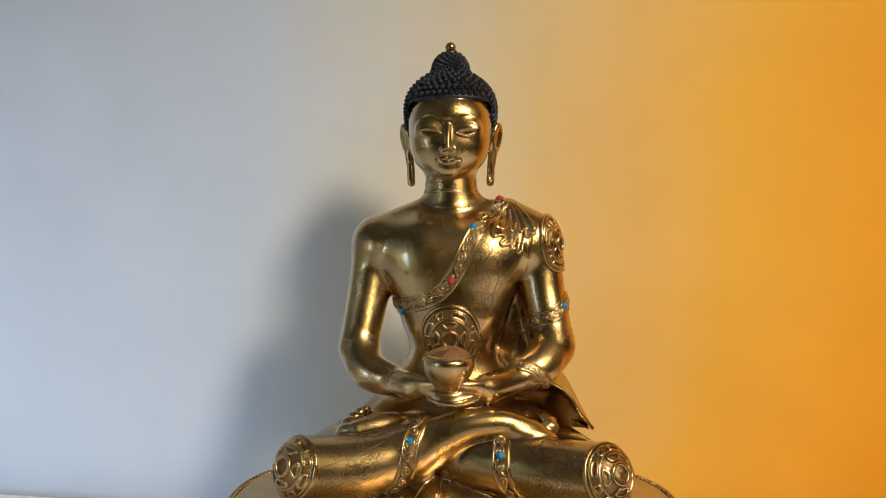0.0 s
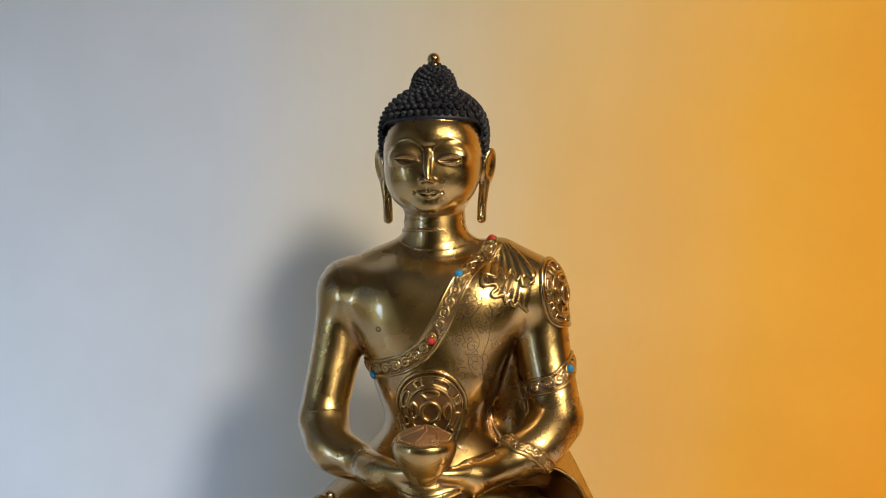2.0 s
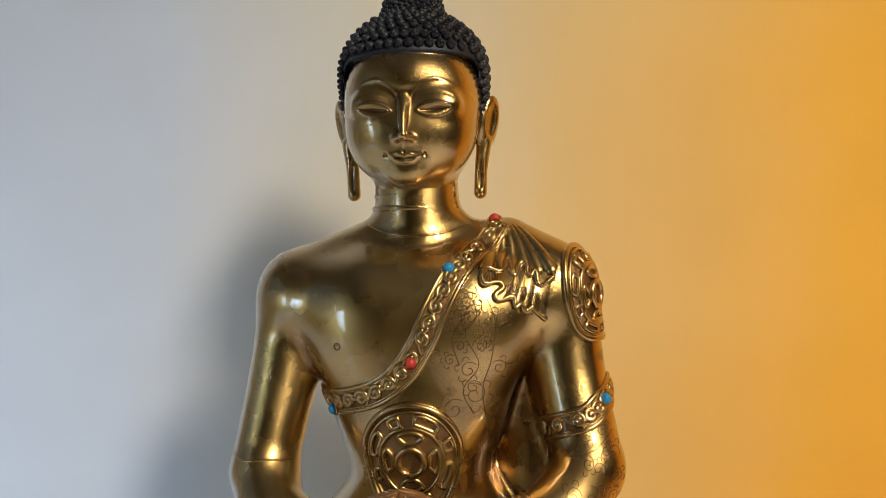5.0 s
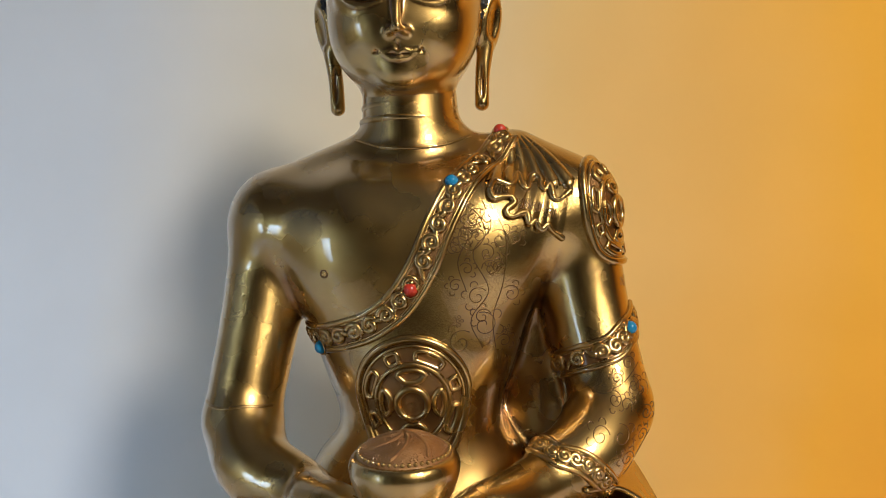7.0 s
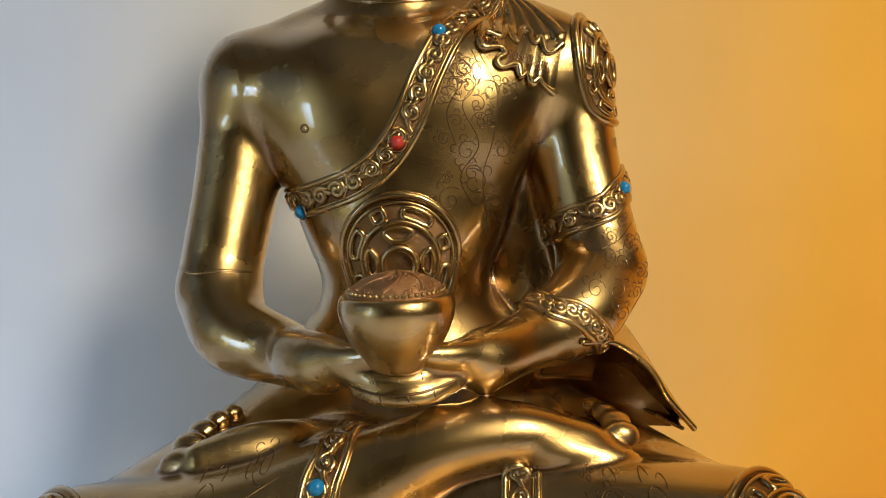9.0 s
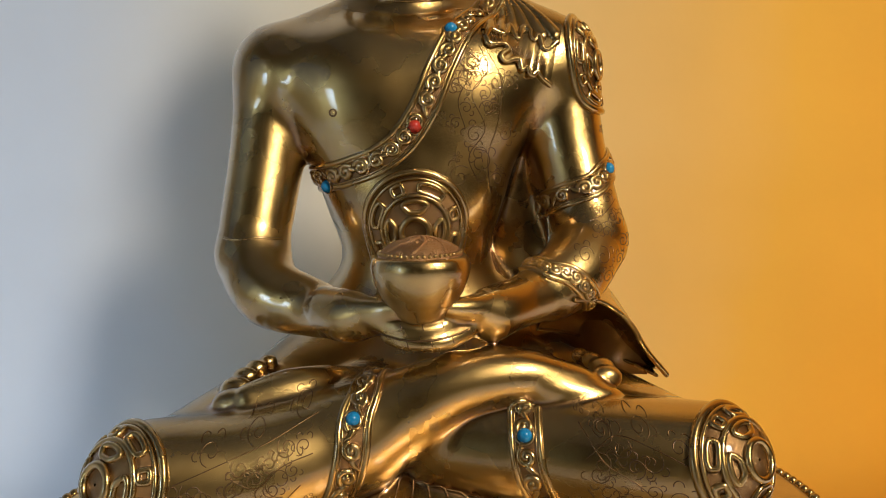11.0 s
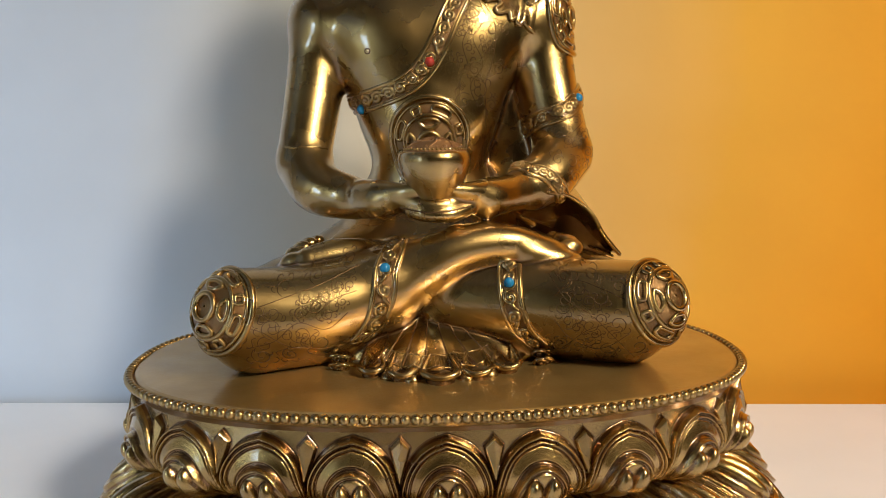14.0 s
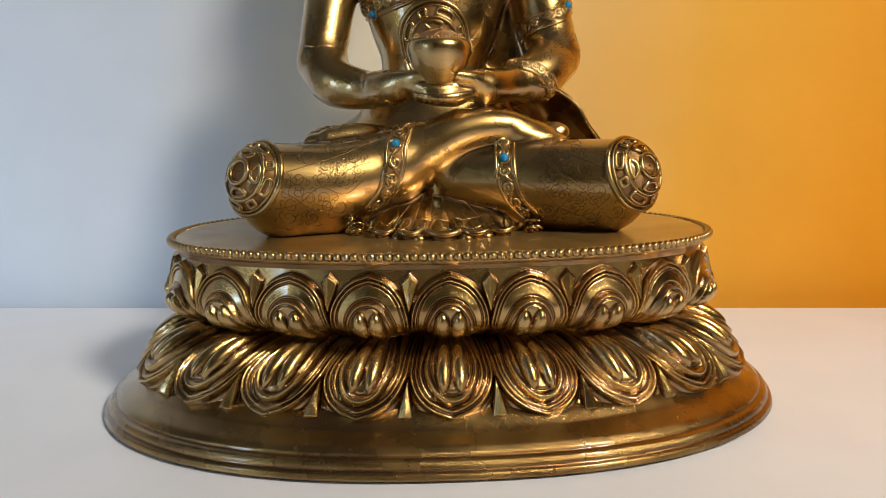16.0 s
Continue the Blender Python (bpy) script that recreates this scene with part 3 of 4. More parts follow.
def stone(clay, p, mat, r=1.9):
    p = clay.settle(np.array([p], float))[0]
    n = clay.slope(p)
    heap.ball(p + n * 0.9, r, mat, 18, 12, n, 0.9)
    u, v = axes(n, (0.1, 0, 1))
    a = np.linspace(0, 2 * np.pi, 26, endpoint=False)
    ringed = p + n * 0.7 + np.outer(np.cos(a), u) * (r + 0.35) + np.outer(np.sin(a), v) * (r + 0.35)
    heap.tube(ringed, 0.42, GOLD, 5, True, n)


def band(clay, guide, width, curls, way=None, lift=0.35):
    """A raised border strip along a guide line, edged with two mouldings, filled with scrolls on a dark ground."""
    line = smooth_line(guide, 64)
    if way is not None:
        line, _ = clay.cast(line, way)
    line = clay.settle(line)
    n = clay.slope(line)
    t = np.gradient(line, axis=0)
    t /= np.linalg.norm(t, axis=1, keepdims=True)
    b = np.cross(n, t)
    rows = []
    for w in np.linspace(-0.5, 0.5, 7):
        rows.append(clay.settle(line + b * w * width, lift))
    g = np.array(rows)
    ok = np.einsum("ijk,ijk->", np.cross(np.gradient(g, axis=1), np.gradient(g, axis=0)), np.broadcast_to(n, g.shape))
    heap.sheet(g if ok > 0 else g[::-1], DARK)
    for w in (-0.5, 0.5):
        edge = clay.settle(line + b * w * width, lift * 0.6)
        heap.tube(edge, 0.85, GOLD, 8, up=n)
        edge = clay.settle(line + b * w * 0.74 * width, lift)
        heap.tube(edge, 0.34, GOLD, 6, up=n)
    for i in range(curls):
        at = (i + 0.5) / curls * 63
        j = int(at)
        flip = 1 if i % 2 else -1
        r = width * 0.33
        sp = spiral(1.25, r, 20, 0.6 * flip + (math.pi if i % 2 else 0), flip)
        p = clay.settle(line[j] + np.outer(sp[:, 0], t[j]) + np.outer(sp[:, 1], b[j]), lift + 0.25)
        heap.tube(p, np.linspace(0.8, 1.15, len(p)), GOLD, 7, up=n[j])
        leaf = np.stack([np.linspace(r * 0.9, r * 1.9, 8), flip * np.linspace(0.1, 0.9, 8) ** 2 * r], 1)
        p = clay.settle(line[j] + np.outer(leaf[:, 0], t[j]) + np.outer(leaf[:, 1], b[j]), lift + 0.2)
        heap.tube(p, np.linspace(1.05, 0.45, len(p)), GOLD, 6, up=n[j])


def round_boss(clay, centre, n, R, squash=1.0, bend=1e9):
    """A wheel-like relief: double rim, a ring of long loops, spokes and a hub."""
    c = clay.settle(np.array([centre], float))[0]
    n = np.asarray(n, float) / np.linalg.norm(n)
    u, v = axes(n)
    a = np.linspace(0, 2 * np.pi, 60, endpoint=False)
    disc = np.array([[(R * k * math.cos(t), R * k * math.sin(t) * squash) for t in np.linspace(0, 2 * np.pi, 49)] for k in np.linspace(1.0, 0.02, 12)])
    g = laid(clay, c, u, v, disc.reshape(-1, 2), 0.30, bend).reshape(12, 49, 3)
    ok = np.einsum("ijk,k->", np.cross(np.gradient(g, axis=1), np.gradient(g, axis=0)), n)
    heap.sheet(g if ok > 0 else g[::-1], DARK)

    def ring(k, r, lift=0.5):
        heap.tube(laid(clay, c, u, v, np.stack([R * k * np.cos(a), R * k * np.sin(a) * squash], 1), lift, bend), r, GOLD, 8, True, n)

    ring(1.0, 1.15), ring(0.895, 0.6), ring(0.62, 0.85), ring(0.25, 1.0, 0.9)
    count = 8
    for i in range(count):
        m = 2 * np.pi * (i + 0.5) / count
        half = 0.30 if i % 2 else 0.13
        th = np.linspace(0, 2 * np.pi, 24, endpoint=False)
        ang = m + half * np.sign(np.cos(th)) * np.abs(np.cos(th)) ** 0.6
        rad = R * (0.755 + 0.085 * np.sign(np.sin(th)) * np.abs(np.sin(th)) ** 0.6)
        heap.tube(laid(clay, c, u, v, np.stack([rad * np.cos(ang), rad * np.sin(ang) * squash], 1), 0.6, bend), 0.85, GOLD, 7, True, n)
    for i in range(4):
        m = np.pi / 2 * i
        th = np.linspace(0, 2 * np.pi, 28, endpoint=False)
        cc, ss = np.sign(np.cos(th)) * np.abs(np.cos(th)) ** 0.6, np.sign(np.sin(th)) * np.abs(np.sin(th)) ** 0.6
        ang = m + 0.50 * cc * (0.8 + 0.2 * ss)
        rad = R * (0.445 + 0.095 * ss)
        heap.tube(laid(clay, c, u, v, np.stack([rad * np.cos(ang), rad * np.sin(ang) * squash], 1), 0.6, bend), 0.85, GOLD, 7, True, n)


def scored_line(clay, flat, to3d, way, r=0.17):
    p, ok = clay.cast(to3d(flat), way, -0.03)
    if ok.all():
        heap.tube(p, r, LINE, 4, up=-np.asarray(way, float))


def vine(clay, to3d, way, stem, size, curls, seed, r=0.17):
    """A scored tendril: a stem with scrolls on alternate sides and small leaf lobes."""
    rnd = random.Random(seed)
    line = smooth_line(stem, 30)
    scored_line(clay, line, to3d, way, r)
    for i in range(curls):
        j = int((i + 0.4) / curls * 28)
        t = line[min(j + 1, 29)] - line[max(j - 1, 0)]
        t = t / np.linalg.norm(t)
        side = np.array((-t[1], t[0])) * (1 if i % 2 else -1)
        rad = size * rnd.uniform(0.75, 1.15)
        centre = line[j] + side * rad * 1.15 + t * rad * 0.7
        a0 = math.atan2(*(line[j] - centre)[::-1])
        flip = -1 if i % 2 else 1
        scored_line(clay, centre + spiral(rnd.uniform(1.1, 1.5), rad, 22, a0, flip), to3d, way, r)
        for k in range(3):
            b0 = a0 + flip * (1.2 + 1.1 * k)
            lobe = centre + rad * 1.18 * np.array((math.cos(b0), math.sin(b0)))
            th = np.linspace(b0 - 1.7, b0 + 1.7, 9)
            scored_line(clay, lobe + 0.36 * rad * np.stack([np.cos(th), np.sin(th)], 1), to3d, way, r)


def blossom(clay, to3d, way, c, s=0.75):
    for k in range(6):
        m = np.array(c) + (0 if k == 5 else s * 1.5) * np.array((math.cos(k * 1.257), math.sin(k * 1.257)))
        th = np.linspace(0, 2 * np.pi, 9)
        scored_line(clay, m + 0.55 * s * np.stack([np.cos(th), np.sin(th)], 1), to3d, way, 0.13)


def front(q):
    q = np.atleast_2d(q)
    return np.stack([q[:, 0], np.full(len(q), -50.0), q[:, 1]], 1)


AHEAD = (0, 1, 0)
# the robe's border across the chest
band(body, [(27, 36, 226), (22.7, 28, 221.5), (16, 20, 213.5), (8.8, 14, 199.5), (3.4, 12, 187), (-3, 12, 177.5), (-11, 13, 171.5), (-19, 17, 168.5), (-25, 24, 167), (-29, 33, 167), (-31, 42, 168)], 7.2, 20)
for p, m in (((25.6, 38.7, 227), RED), ((11.7, 20, 209.7), BLUE), ((0.2, 11, 181), RED), ((-25.7, 25, 164.2), BLUE)):
    stone(body, p, m)
# belly wheel, knee wheels, shoulder wheel
round_boss(body, (-0.3, 14, 150), (0, -1, 0.02), 16.4, 1.08)
round_boss(body, (79.5, -38, 98.5), (0.62, -0.72, 0.26), 17.4, 1.0, 16.2)
round_boss(body, (-76, -37, 98.5), (-0.66, -0.68, 0.26), 17.4, 1.0, 16.2)
round_boss(body, (60, 33, 200), (0.93, -0.32, 0.22), 14.0, 1.15, 18.0)
# borders on shins, arm and cuff
band(body, [(-11, -2, 113), (-14, -18, 112), (-16.8, -23, 106), (-18.5, -26, 98), (-21.5, -26, 90), (-27, -24, 82)], 7.2, 9)
stone(body, (-17.2, -22.3, 105.4), BLUE)
band(body, [(31, 0, 110), (27.5, -14, 109), (26.4, -22, 101.5), (27.5, -25, 93), (31, -25, 85), (36, -24, 78)], 7.2, 9)
stone(body, (26.6, -22, 99.6), BLUE)
band(body, [(68, 36, 171), (65.5, 27, 169), (60, 22, 166.5), (54, 22, 162), (47, 27, 158), (43, 35, 156)], 6.6, 10)
stone(body, (59.6, 26, 167.0), BLUE)
band(body, [(31, 8, 142), (36, 0, 142), (42, -1, 139.5), (47, 2, 134.5), (50, 8, 129), (50, 14, 125)], 5.2, 11)
# nipple, elbow crease, neck creases
th = np.linspace(0, 2 * np.pi, 14, endpoint=False)
heap.tube(body.cast(front(np.stack([-23.5 + 1.0 * np.cos(th), 185.5 + 1.0 * np.sin(th)], 1)), AHEAD)[0], 0.30, LINE, 5, True)
heap.ball(body.cast(front(np.array([(-23.5, 185.5)])), AHEAD)[0][0], 0.5, GOLD, 8, 6)
heap.tube(body.cast(front(smooth_line([(-59, 150.2), (-54, 149.2), (-47, 149.6), (-40.5, 148.6)], 16)), AHEAD)[0], 0.45, GOLD, 6)
heap.tube(body.cast(front(smooth_line([(-17, 223.5), (-9, 220.6), (0, 219.8), (9, 220.6), (17, 223.5)], 24)), AHEAD)[0], 0.5, GOLD, 6)
# soft pleats gathered at the shoulder, with a ruffled double hem below
for i in range(6):
    x = 23.0 + 4.2 * i
    p, ok = body.cast(front(smooth_line([(27 + 1.0 * i, 225.6 - 0.15 * i), (25.6 + 2.7 * i, 217 - 0.1 * i), (x, 208.5)], 16)), AHEAD, -1.3)
    heap.tube(p[ok], np.linspace(1.2, 2.9, ok.sum()), GOLD, 14)
HEM_HIGH = [(21.6, 206.6), (23.3, 208.8), (27.2, 207.8), (28.6, 208.4), (29.8, 210.6), (31.0, 207.4), (32.4, 206.6), (33.4, 209.2), (34.8, 210.2), (36.3, 209.2), (36.2, 207.2), (37.4, 206.2), (38.8, 207.6), (39.6, 204.0), (41.4, 203.6), (44.2, 205.8)]
HEM_LOW = [(21.6, 206.6), (22.6, 204.4), (25.2, 204.6), (27.4, 204.6), (28.2, 202.8), (26.0, 201.0), (27.2, 199.4), (30.2, 200.2), (31.6, 199.8), (32.2, 197.2), (34.0, 198.2), (35.2, 195.8), (37.4, 197.0), (38.8, 195.2), (41.4, 193.4)]
high, under = smooth_line(HEM_HIGH, 90), smooth_line(HEM_LOW, 90)
flow = np.linspace(0, 1, 12)[:, None, None]
cloth = high[None] * (1 - flow) + under[None] * flow
g = body.cast(front(cloth.reshape(-1, 2)), AHEAD, 0.0)[0].reshape(12, 90, 3)
nrm = body.slope(g.reshape(-1, 3)).reshape(12, 90, 3)
rise = 0.6 + 0.9 * flow[..., 0] * (0.5 + 0.5 * np.cos(np.linspace(0, 30, 90)))[None]
heap.sheet((g + nrm * rise[..., None])[::-1], GOLD)
for line, out in ((high, 0.9), (under, 0.9)):
    p, ok = body.cast(front(line), AHEAD, out)
    swell = 0.9 + 0.25 * np.sin(np.linspace(0, 26, len(p)))
    heap.tube(p[ok], swell[ok], GOLD, 10)
for x, z, wide in ((24.5, 206.2, 2.2), (31, 202.6, 1.7), (34.4, 201.6, 1.7), (38.2, 200.0, 1.6)):
    for k in range(-2, 3):
        for w in (-1, 1):
            p, ok = body.cast(front(smooth_line([(x + 0.42 * wide * k - 0.5 * w, z + 1.2), (x + 0.42 * wide * k + 0.5 * w, z - 1.2)], 7)), AHEAD, 1.15)
            heap.tube(p[ok], 0.10, LINE, 4)
# scored tendrils and blossoms
vine(body, front, AHEAD, [(15.5, 203), (19, 200), (20.5, 195), (17, 191), (13.5, 193), (14, 197), (17, 197)], 2.6, 3, 31)
vine(body, front, AHEAD, [(20, 204), (22, 197), (17, 190), (21, 180), (16, 172), (19, 164)], 3.3, 7, 3)
vine(body, front, AHEAD, [(22, 203), (26, 194), (25, 182), (22, 172), (23, 160)], 2.3, 6, 4)
vine(body, front, AHEAD, [(-63, 84), (-54, 86), (-46, 92), (-37, 89), (-30, 94)], 3.6, 6, 5)
vine(body, front, AHEAD, [(-58, 98), (-48, 101), (-38, 104), (-26, 109)], 2.8, 6, 6)
vine(body, front, AHEAD, [(68, 76), (60, 84), (52, 92), (44, 97), (39, 105)], 3.4, 7, 7)
vine(body, front, AHEAD, [(64, 86), (56, 79), (46, 83), (40, 90)], 3.0, 5, 8)
vine(body, front, AHEAD, [(66, 152), (60, 147), (54, 146), (50, 140)], 2.6, 5, 9)
vine(body, front, AHEAD, [(64, 140), (59, 136), (55, 131)], 2.0, 4, 10)
vine(body, front, AHEAD, [(-66, 92), (-58, 90), (-50, 84), (-42, 82)], 2.6, 6, 15)
vine(body, front, AHEAD, [(-46, 98), (-40, 95), (-34, 99), (-27, 101)], 2.2, 6, 16)
vine(body, front, AHEAD, [(62, 98), (55, 101), (47, 103), (40, 98)], 2.4, 6, 17)
vine(body, front, AHEAD, [(58, 90), (50, 86), (44, 78)], 2.4, 5, 18)
vine(body, front, AHEAD, [(13, 200), (16, 195), (13, 188), (15, 180)], 2.2, 5, 19)
vine(body, front, AHEAD, [(62, 158), (57, 154), (52, 152)], 1.8, 4, 20)
for c in ((14, 206), (12.5, 172), (26, 168), (50, 184), (53, 178), (-20, 158), (-72, 82), (-28, 90), (40, 108), (60, 180), (3, 104), (33, 150)):
    blossom(body, front, AHEAD, c)
# grooves, scored net and curled hem of the cloth between the shins
def fan(a, k):
    """A point of the spread cloth at the angle a, k of the way from its gather to its hem."""
    return np.array((-2 + 2.5 * k + (4 + 22 * k) * math.sin(a), -8 - 11 * k - 19 * k * math.cos(a), 90 - 14 * k))


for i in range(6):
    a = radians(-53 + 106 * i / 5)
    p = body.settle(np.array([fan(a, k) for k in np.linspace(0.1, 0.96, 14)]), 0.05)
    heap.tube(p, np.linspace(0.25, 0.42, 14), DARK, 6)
for i in range(40):
    for w in (-1, 1):
        a = -1.05 + 2.1 * i / 39
        p = body.settle(np.array([fan(a + w * 0.05 * (k - 0.5), 0.76 + 0.16 * k) for k in (0, 0.5, 1)]), 0.1)
        heap.tube(p, 0.17, GOLD, 4)
for k in (0.75, 0.93):
    p = body.settle(np.array([fan(a, k) for a in np.linspace(-1.1, 1.1, 40)]), 0.1)
    heap.tube(p, 0.3, GOLD, 5)
for x, y, wide in ((-22.5, -30.5, 4.2), (-12.0, -35.5, 4.6), (0.8, -39.0, 6.0), (13.2, -35.8, 5.0), (24.0, -30.0, 4.6)):
    th = np.linspace(-0.55, np.pi + 0.55, 26)
    lip = np.stack([x + wide * np.cos(th), y - 3.4 * np.sin(th), 73.2 + 1.5 * np.cos(th) ** 2 + 0.5 * np.sin(th)], 1)
    heap.tube(lip, 1.15, GOLD, 9)
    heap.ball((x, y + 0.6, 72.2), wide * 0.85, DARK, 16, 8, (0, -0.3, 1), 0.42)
    for w in (-1, 1):
        fold = smooth_line([(x + w * wide, y + 1.2, 74.4), (x + w * wide * 0.8, y + 5, 76.0), (x + w * wide * 0.55, y + 9, 78.0)], 10)
        heap.tube(fold, np.linspace(1.1, 0.5, 10), GOLD, 7)
for side, cx in ((-1, -34), (1, 37.5)):
    for k in range(4):
        th = np.linspace(0.3, 5.4, 16)
        c = np.array((cx + side * (2.4 * (k % 2) - 0.8), -24.5 + 1.2 * k, 72.8 + 2.4 * (k // 2)))
        heap.tube(c + np.stack([2.1 * np.cos(th) * side, -1.3 * np.sin(th), 1.3 * np.sin(th)], 1), 0.75, GOLD, 6)
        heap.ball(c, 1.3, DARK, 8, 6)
# the loose sleeve hanging from the robed forearm
top = smooth_line([(44, 0, 131), (52, 6, 129.5), (58, 8, 126), (63, 8, 121), (67, 8, 114), (74, 9, 105.5)], 26)
low = smooth_line([(34, 4, 122), (41, 14, 119), (48, 22, 116), (54, 26, 113), (61, 22, 109), (72, 12, 104.5)], 26)
g = np.array([top + (low - top) * k + np.array((0, 7.0 * math.sin(math.pi * k), 0)) for k in np.linspace(0, 1, 10)])
heap.sheet(g, GOLD), heap.sheet(g[::-1] + np.array((0, 0.9, 0.5)), GOLD)
heap.tube(top, 0.9, GOLD, 7)
heap.tube(low, 0.6, GOLD, 6)
back = np.array([smooth_line([(56, 34, 136), (62, 26, 128), (68, 18, 117), (74, 9, 105.5)], 20), smooth_line([(52, 8, 130), (58, 9, 126), (66, 9, 116), (74, 9, 105.5)], 20)])
g = np.array([back[0] + (back[1] - back[0]) * k for k in np.linspace(0, 1, 6)])
heap.sheet(g, GOLD), heap.sheet(g[::-1], GOLD)
# inside of the sleeve: its shade is put in as a sheet of dark metal
sleeve_shade = np.array([[(44 + 27 * t, 30 - 12 * t - 3 * math.sin(math.pi * t), 132 - 26 * t ** 1.3 - k * (32 * (1 - t) + 3)) for t in np.linspace(0, 1, 18)] for k in np.linspace(0, 1, 8)])
heap.sheet(sleeve_shade, DARK), heap.sheet(sleeve_shade[:, ::-1], DARK)
# lines between the finger joints
for x, z in ((-5, 129.0), (0.5, 129.0), (5.5, 129.2), (-3.5, 125.0), (2.5, 125.0), (8, 125.4)):
    p = body.cast(front(smooth_line([(x, z + 1.5), (x + 0.3, z + 0.2)], 6)), AHEAD)[0]
    heap.tube(p, 0.16, LINE, 4)
p = body.cast(front(smooth_line([(-11.5, 128.0), (-4, 126.7), (4, 126.7), (12.5, 128.0)], 20)), AHEAD)[0]
heap.tube(p, 0.32, LINE, 6)

statue = new("statue", heap.mesh("statue", [brass, black, turquoise, coral, patina_and_shade, scored]))
tagged(statue, "polished gilt brass seated statue with black hair and inset stones", "statue")

# ---- the lotus pedestal ----
POWER = 2.3


def rim(a, b, t):
    """A point of the pedestal's rounded outline at the angle t."""
    c, s = math.cos(t), math.sin(t)
    return a * math.copysign(abs(c) ** (2 / POWER), c), b * math.copysign(abs(s) ** (2 / POWER), s)


def rim_stations(a, b, count, first=-math.pi / 2):
    """Evenly spaced stations along the outline: place and outward direction."""
    fine = np.array([rim(a, b, first + 2 * math.pi * i / 4000) for i in range(4001)])
    s = np.concatenate(([0], np.cumsum(np.linalg.norm(np.diff(fine, axis=0), axis=1))))
    out = []
    for i in range(count):
        w = s[-1] * i / count
        p = np.array([np.interp(w, s, fine[:, k]) for k in (0, 1)])
        q = np.array([np.interp((w + 0.4) % s[-1], s, fine[:, k]) for k in (0, 1)])
        t = (q - p) / np.linalg.norm(q - p)
        out.append((p, math.degrees(math.atan2(t[1], t[0]))))
    return out, s[-1] / count


def turned(name, profile, mat, around=220, closed_top=False):
    """A body turned along the outline: profile rows of (half width, half depth, height)."""
    h = Heap()
    prof = smooth_rows(profile)
    g = np.array([[(*rim(a, b, 2 * math.pi * i / around), z) for i in range(around + 1)] for a, b, z in prof])
    h.sheet(g, 0)
    if closed_top:
        a, b, z = prof[-1]
        g = np.array([[(*rim(a * k, b * k, 2 * math.pi * i / around), z) for i in range(around + 1)] for k in (1, 0.6, 0.02)])
        h.sheet(g, 0)
    return h.mesh(name, [mat])


def smooth_rows(rows):
    out = []
    for r0, r1 in zip(rows, rows[1:]):
        n = 3
        out += [tuple(np.array(r0) + (np.array(r1) - np.array(r0)) * i / n) for i in range(n)]
    return out + [rows[-1]]


pedestal = tagged(new("lotus_pedestal"), "gilt brass double lotus pedestal with beaded rim on white table", "pedestal")
T = TABLE * 1000
pedestal.matrix_world = pose(0.0013, 0, 0)
FOOT = [(-3.5, T), (-3.4, T + 0.9), (-0.3, T + 1.0), (0.3, 3.4), (-0.2, 5.2), (-1.5, 6.0), (-1.8, 7.4), (-2.6, 8.6), (-4.4, 9.2), (-4.8, 10.4), (-6.6, 11.8), (-9.6, 13.2), (-13, 15.0), (-17, 18), (-26, 23), (-52, 33)]
part("foot", turned("foot", [(140.4 + d, 98.6 + d, z) for d, z in FOOT], worn), pedestal).matrix_basis = pose(-0.0012, 0, 0)
part("drum", turned("drum", [(78, 40, 28), (86, 46, 40), (94, 55, 42), (104, 62, 48), (109, 66, 60), (110.5, 67.5, 67), (112.2, 68.6, 68), (112.8, 69.2, 69.2), (111.5, 68, 69.6), (111, 67.5, 71), (109.8, 66.5, 71.4)], dull_brass, closed_top=True), pedestal)


def smooth_step(x, a, b):
    t = np.clip((x - a) / (b - a), 0, 1)
    return t * t * (3 - 2 * t)


def hill(x, centre, half):
    t = np.maximum(0.0, 1 - np.abs((x - centre) / half))
    return t * t * (3 - 2 * t)


def dome(q):
    return np.sqrt(np.maximum(q, 0.0))


def upper_relief(u, v):
    """Two thin rims, a broad band, a hooded cap with twin lobes, and a spear leaf in each gap."""
    w = np.abs(u)
    peak = 0.015 * np.exp(-(w / 0.10) ** 2)
    rho = np.where(v > 0.34, np.hypot(w, (v - 0.34) / (0.61 + peak)), w * (1 + 0.16 * (0.34 - v)))
    h = 2.4 * (1 - smooth_step(rho, 0.95, 1.01)) + 0.9 * hill(rho, 0.94, 0.04) - 0.8 * hill(rho, 0.895, 0.03) + 0.6 * hill(rho, 0.855, 0.035) - 0.8 * hill(rho, 0.81, 0.03)
    h = h + 0.7 * smooth_step(0.80 - rho, 0.0, 0.3)
    cap = np.where(v > 0.28, np.hypot(w / 0.58, (v - 0.28) / 0.36), w / 0.58)
    h = h + 1.3 * (1 - smooth_step(cap, 0.92, 1.02)) + 0.6 * hill(cap, 0.95, 0.07) - 0.8 * hill(cap, 1.09, 0.08) - 0.6 * hill(cap, 0.85, 0.05)
    h = h + 3.8 * dome(1 - ((w - 0.20) / 0.215) ** 2 - (np.maximum(0.0, v - 0.28) / 0.25) ** 2 - (np.maximum(0.0, 0.10 - v) / 0.16) ** 2)
    leaf = smooth_step(v, 0.48, 0.53) * (1 - smooth_step((1 - w) - 0.55 * (v - 0.48), 0, 0.03)) * (1 - smooth_step(v + 0.5 * (1 - w), 0.93, 0.97))
    return h + leaf * (2.6 - 6.0 * (1 - w))


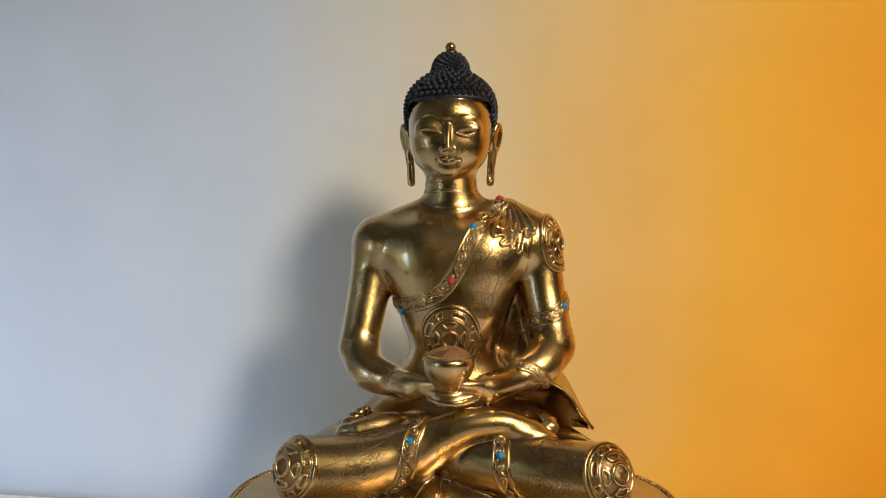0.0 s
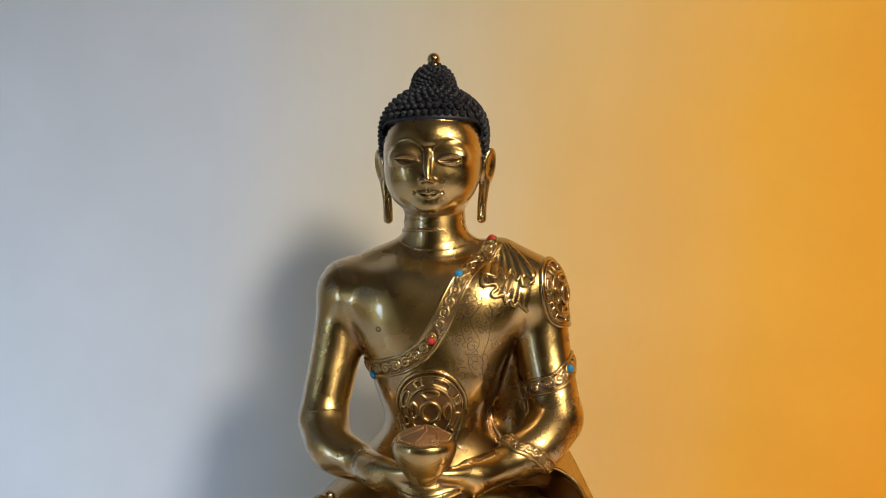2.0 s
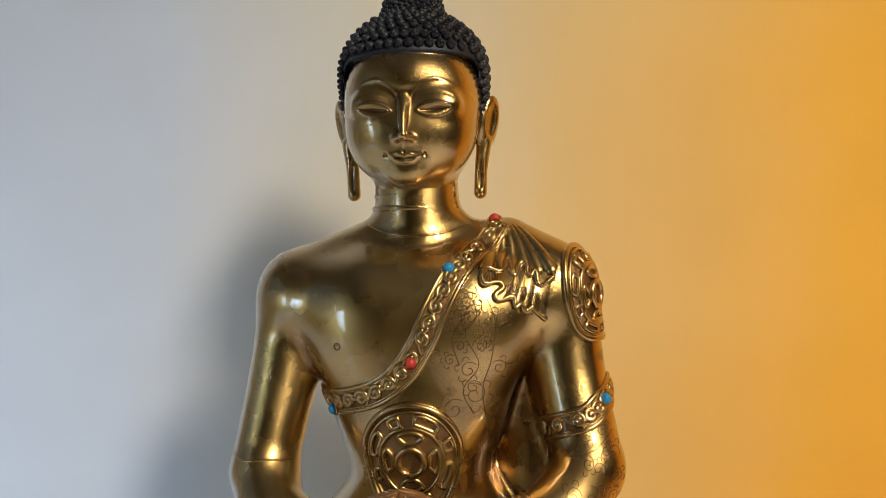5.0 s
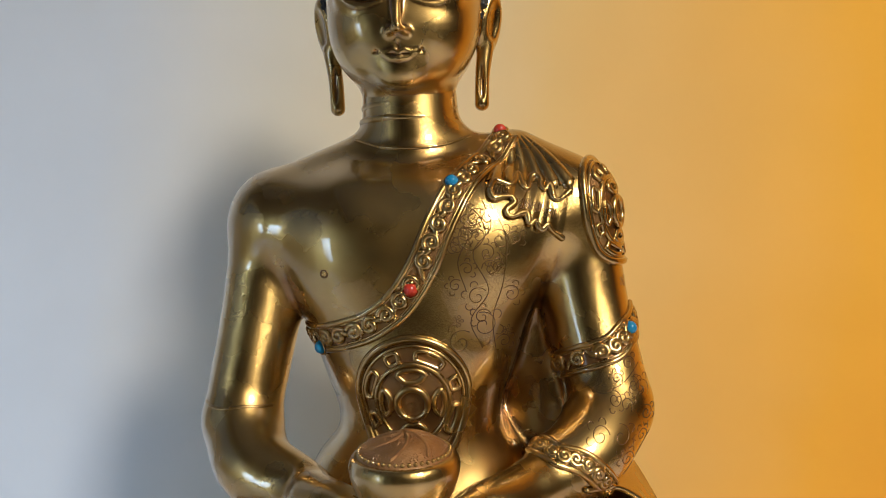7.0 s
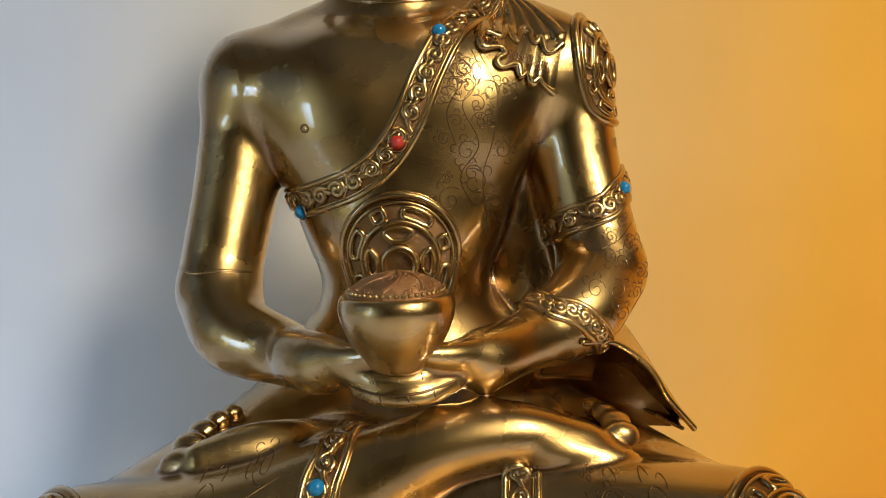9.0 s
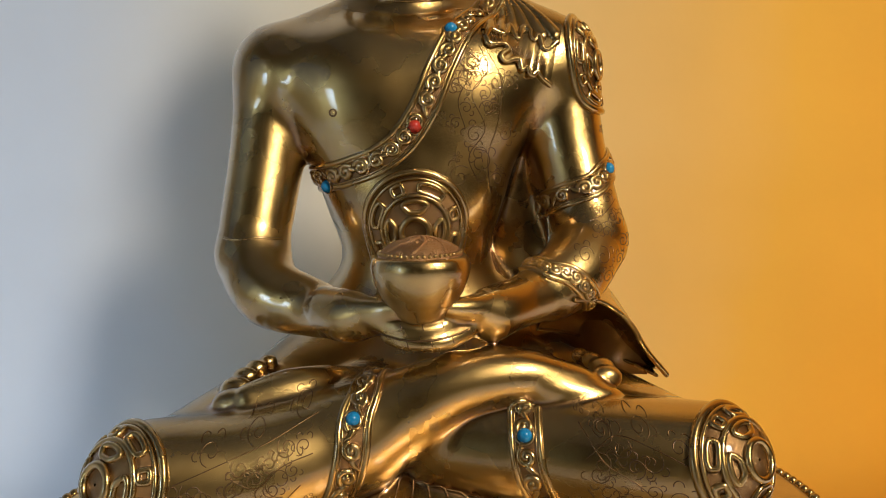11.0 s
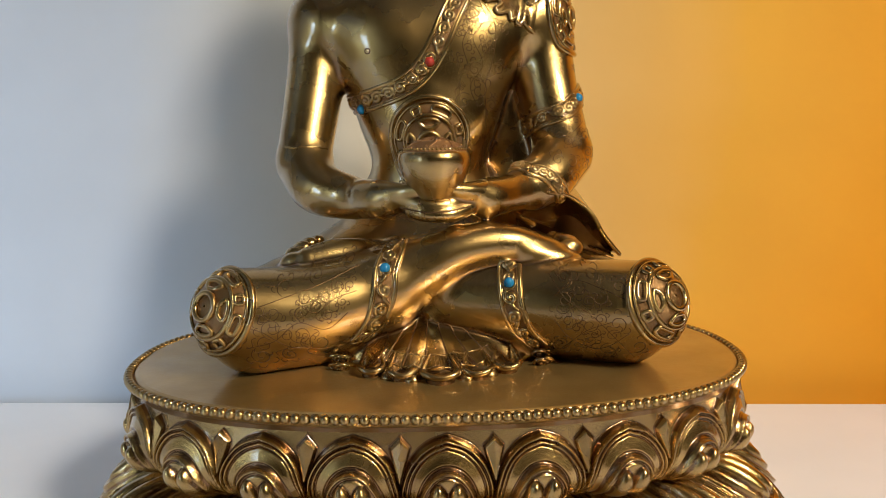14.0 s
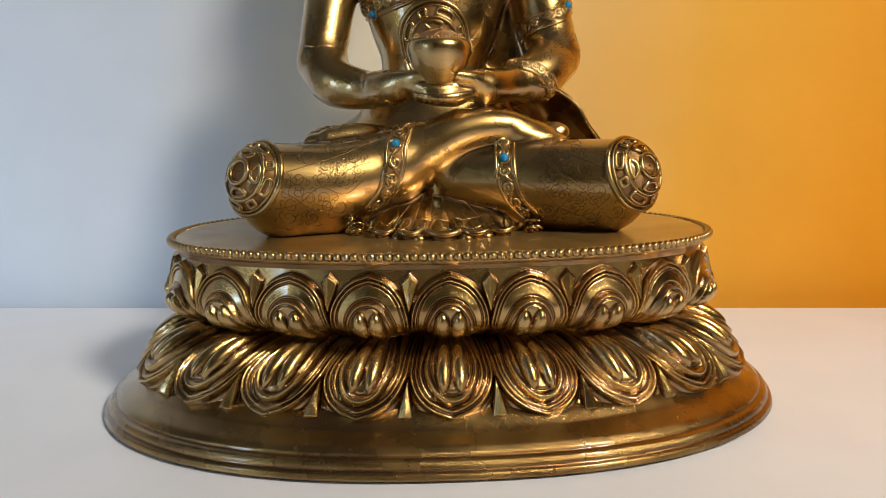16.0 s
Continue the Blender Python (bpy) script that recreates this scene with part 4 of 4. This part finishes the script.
def lower_relief(u, v):
    """Two thin rims round a broad band, a long hooded pair of lobes, and a spear leaf in each gap."""
    w = np.abs(u)
    point = 0.012 * np.exp(-(w / 0.10) ** 2)
    rho = np.where(v < 0.44, np.hypot(w, (0.44 - v) / (0.40 + point)), w)
    open_end = 1 - smooth_step(v, 0.35, 0.6)
    h = 2.2 * (1 - smooth_step(rho, 0.95, 1.01) * open_end) + 0.8 * hill(rho, 0.94, 0.055) - 0.7 * hill(rho, 0.885, 0.045) + 0.7 * hill(rho, 0.835, 0.05) - 0.7 * hill(rho, 0.785, 0.04)
    h = h + 0.8 * (1 - w * w) - 0.6 * smooth_step(rho, 1.0, 1.1) * open_end
    slim = 1.0 - 0.30 * smooth_step(v, 0.45, 1.0)
    inner = np.where(v < 0.48, np.hypot(w, (0.48 - v) / 0.54), w) / slim
    h = h + 1.0 * (1 - smooth_step(inner, 0.58, 0.66)) + 0.9 * hill(inner, 0.585, 0.075) - 0.8 * hill(inner, 0.675, 0.05) - 0.6 * hill(inner, 0.49, 0.05)
    h = h + 3.4 * dome(1 - ((w / slim - 0.19) / 0.20) ** 2 - (np.maximum(0.0, 0.46 - v) / 0.235) ** 2) * (1 - 0.6 * smooth_step(v, 0.45, 0.95))
    leaf = (1 - smooth_step((1 - w) - 0.62 * (0.36 - v), -0.02, 0.02)) * (1 - smooth_step(v, 0.33, 0.36)) * smooth_step(v, 0.03, 0.06)
    return h + leaf * (3.6 - 9.0 * (1 - w))


def petal_ring(name, count, rows, relief, mat, rise=1.0):
    """Petals between rings of the outline: rows of (half width, half depth, height) from v = 0 to v = 1."""
    nu, nv, fine = 104, 100, 4000
    rows = smooth_line(rows, nv + 1)
    t = -math.pi / 2 + np.linspace(0, 2 * math.pi, fine + 1)
    c, s = np.cos(t), np.sin(t)
    shape = np.stack([np.sign(c) * np.abs(c) ** (2 / POWER), np.sign(s) * np.abs(s) ** (2 / POWER)], 1)
    middle = shape * rows[nv // 2, :2]
    along = np.concatenate(([0], np.cumsum(np.linalg.norm(np.diff(middle, axis=0), axis=1))))
    u, v = np.meshgrid(np.linspace(-1, 1, nu + 1), np.linspace(0, 1, nv + 1))
    lift = relief(u, v)
    for i in range(count):
        w = ((i + u * 0.505) / count % 1.0) * along[-1]
        ring = np.stack([np.interp(w, along, shape[:, k]) for k in (0, 1)], -1)
        g = np.concatenate((ring * rows[:, None, :2], np.broadcast_to(rows[:, None, 2:], (nv + 1, nu + 1, 1))), -1)
        n = np.cross(np.gradient(g, axis=1), np.gradient(g, axis=0))
        n /= np.maximum(np.linalg.norm(n, axis=2, keepdims=True), 1e-9)
        h = Heap()
        h.sheet(g + n * lift[..., None] * np.array((1, 1, rise)), 0)
        part(name, h.mesh(name, [mat]), pedestal)


PETALS = 21
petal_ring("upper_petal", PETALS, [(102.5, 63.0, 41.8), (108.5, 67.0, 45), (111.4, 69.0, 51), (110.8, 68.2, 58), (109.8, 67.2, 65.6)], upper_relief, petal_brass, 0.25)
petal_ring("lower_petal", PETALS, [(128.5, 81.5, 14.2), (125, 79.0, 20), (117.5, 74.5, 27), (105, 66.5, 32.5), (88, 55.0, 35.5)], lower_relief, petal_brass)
bead_heap = Heap()
bead_heap.ball((0, 0, 0), 1.7, 0, 8, 6)
bead = bead_heap.mesh("bead", [brass])
for p, a in rim_stations(113, 69.4, 200)[0]:
    part("bead", bead, pedestal).matrix_basis = pose(p[0] * 0.001, p[1] * 0.001, 0.0703, 0, 0, a)

# ---- the bowl ----
bowl = tagged(new("alms_bowl"), "small gilt brass bowl heaped with fruit, held in the lap", "bowl")


def lathe(name, profile, mat, around=56):
    h = Heap()
    p = smooth_line(profile, 40)
    g = np.array([[(r * math.cos(2 * math.pi * i / around), r * math.sin(2 * math.pi * i / around), z) for i in range(around + 1)] for r, z in p])
    h.sheet(g, 0)
    return h.mesh(name, [mat])


bowl.matrix_world = pose(0.0005, -0.0175, 0, 0, 0, 0)
part("bowl_body", lathe("bowl_body", [(0.2, 130.0), (5.4, 130.3), (7.8, 133.0), (10.5, 137.4), (12.1, 141.2), (12.75, 144.2), (12.5, 146.0), (11.8, 147.2), (10.6, 147.3)], brass), bowl)
part("fruit_mound", lathe("fruit_mound", [(11.2, 146.4), (10.6, 147.6), (9.0, 149.2), (5.5, 150.9), (0.1, 151.8)], copper), bowl, "reddish textured mound")
for i in range(7):
    rib = Heap()
    a = 2 * math.pi * i / 7
    path = [(r * math.cos(a + 0.9 * (1 - r / 9.4)), r * math.sin(a + 0.9 * (1 - r / 9.4)), 151.8 - 3.2 * (r / 9.6) ** 1.8) for r in np.linspace(0.6, 9.2, 12)]
    rib.tube(path, 0.6, 0, 6, up=(0, 0, 1))
    part("rib", rib.mesh("rib", [copper]), bowl)
seed_heap = Heap()
seed_heap.ball((0, 0, 0), 0.55, 0, 7, 5)
seed = seed_heap.mesh("rim_seed", [brass])
for i in range(46):
    a = 2 * math.pi * i / 46
    part("rim_seed", seed, bowl).matrix_basis = pose(0.0104 * math.cos(a), 0.0104 * math.sin(a), 0.1481)
grit = Heap()
rnd = random.Random(11)
for i in range(520):
    r, a = 9.6 * math.sqrt(rnd.random()), rnd.uniform(0, 2 * math.pi)
    grit.ball((r * math.cos(a), r * math.sin(a), 151.85 - 3.2 * (r / 9.6) ** 1.8), 0.36, 0, 5, 4)
tagged(part("grain", grit.mesh("grain", [copper]), bowl), kind="stuff")
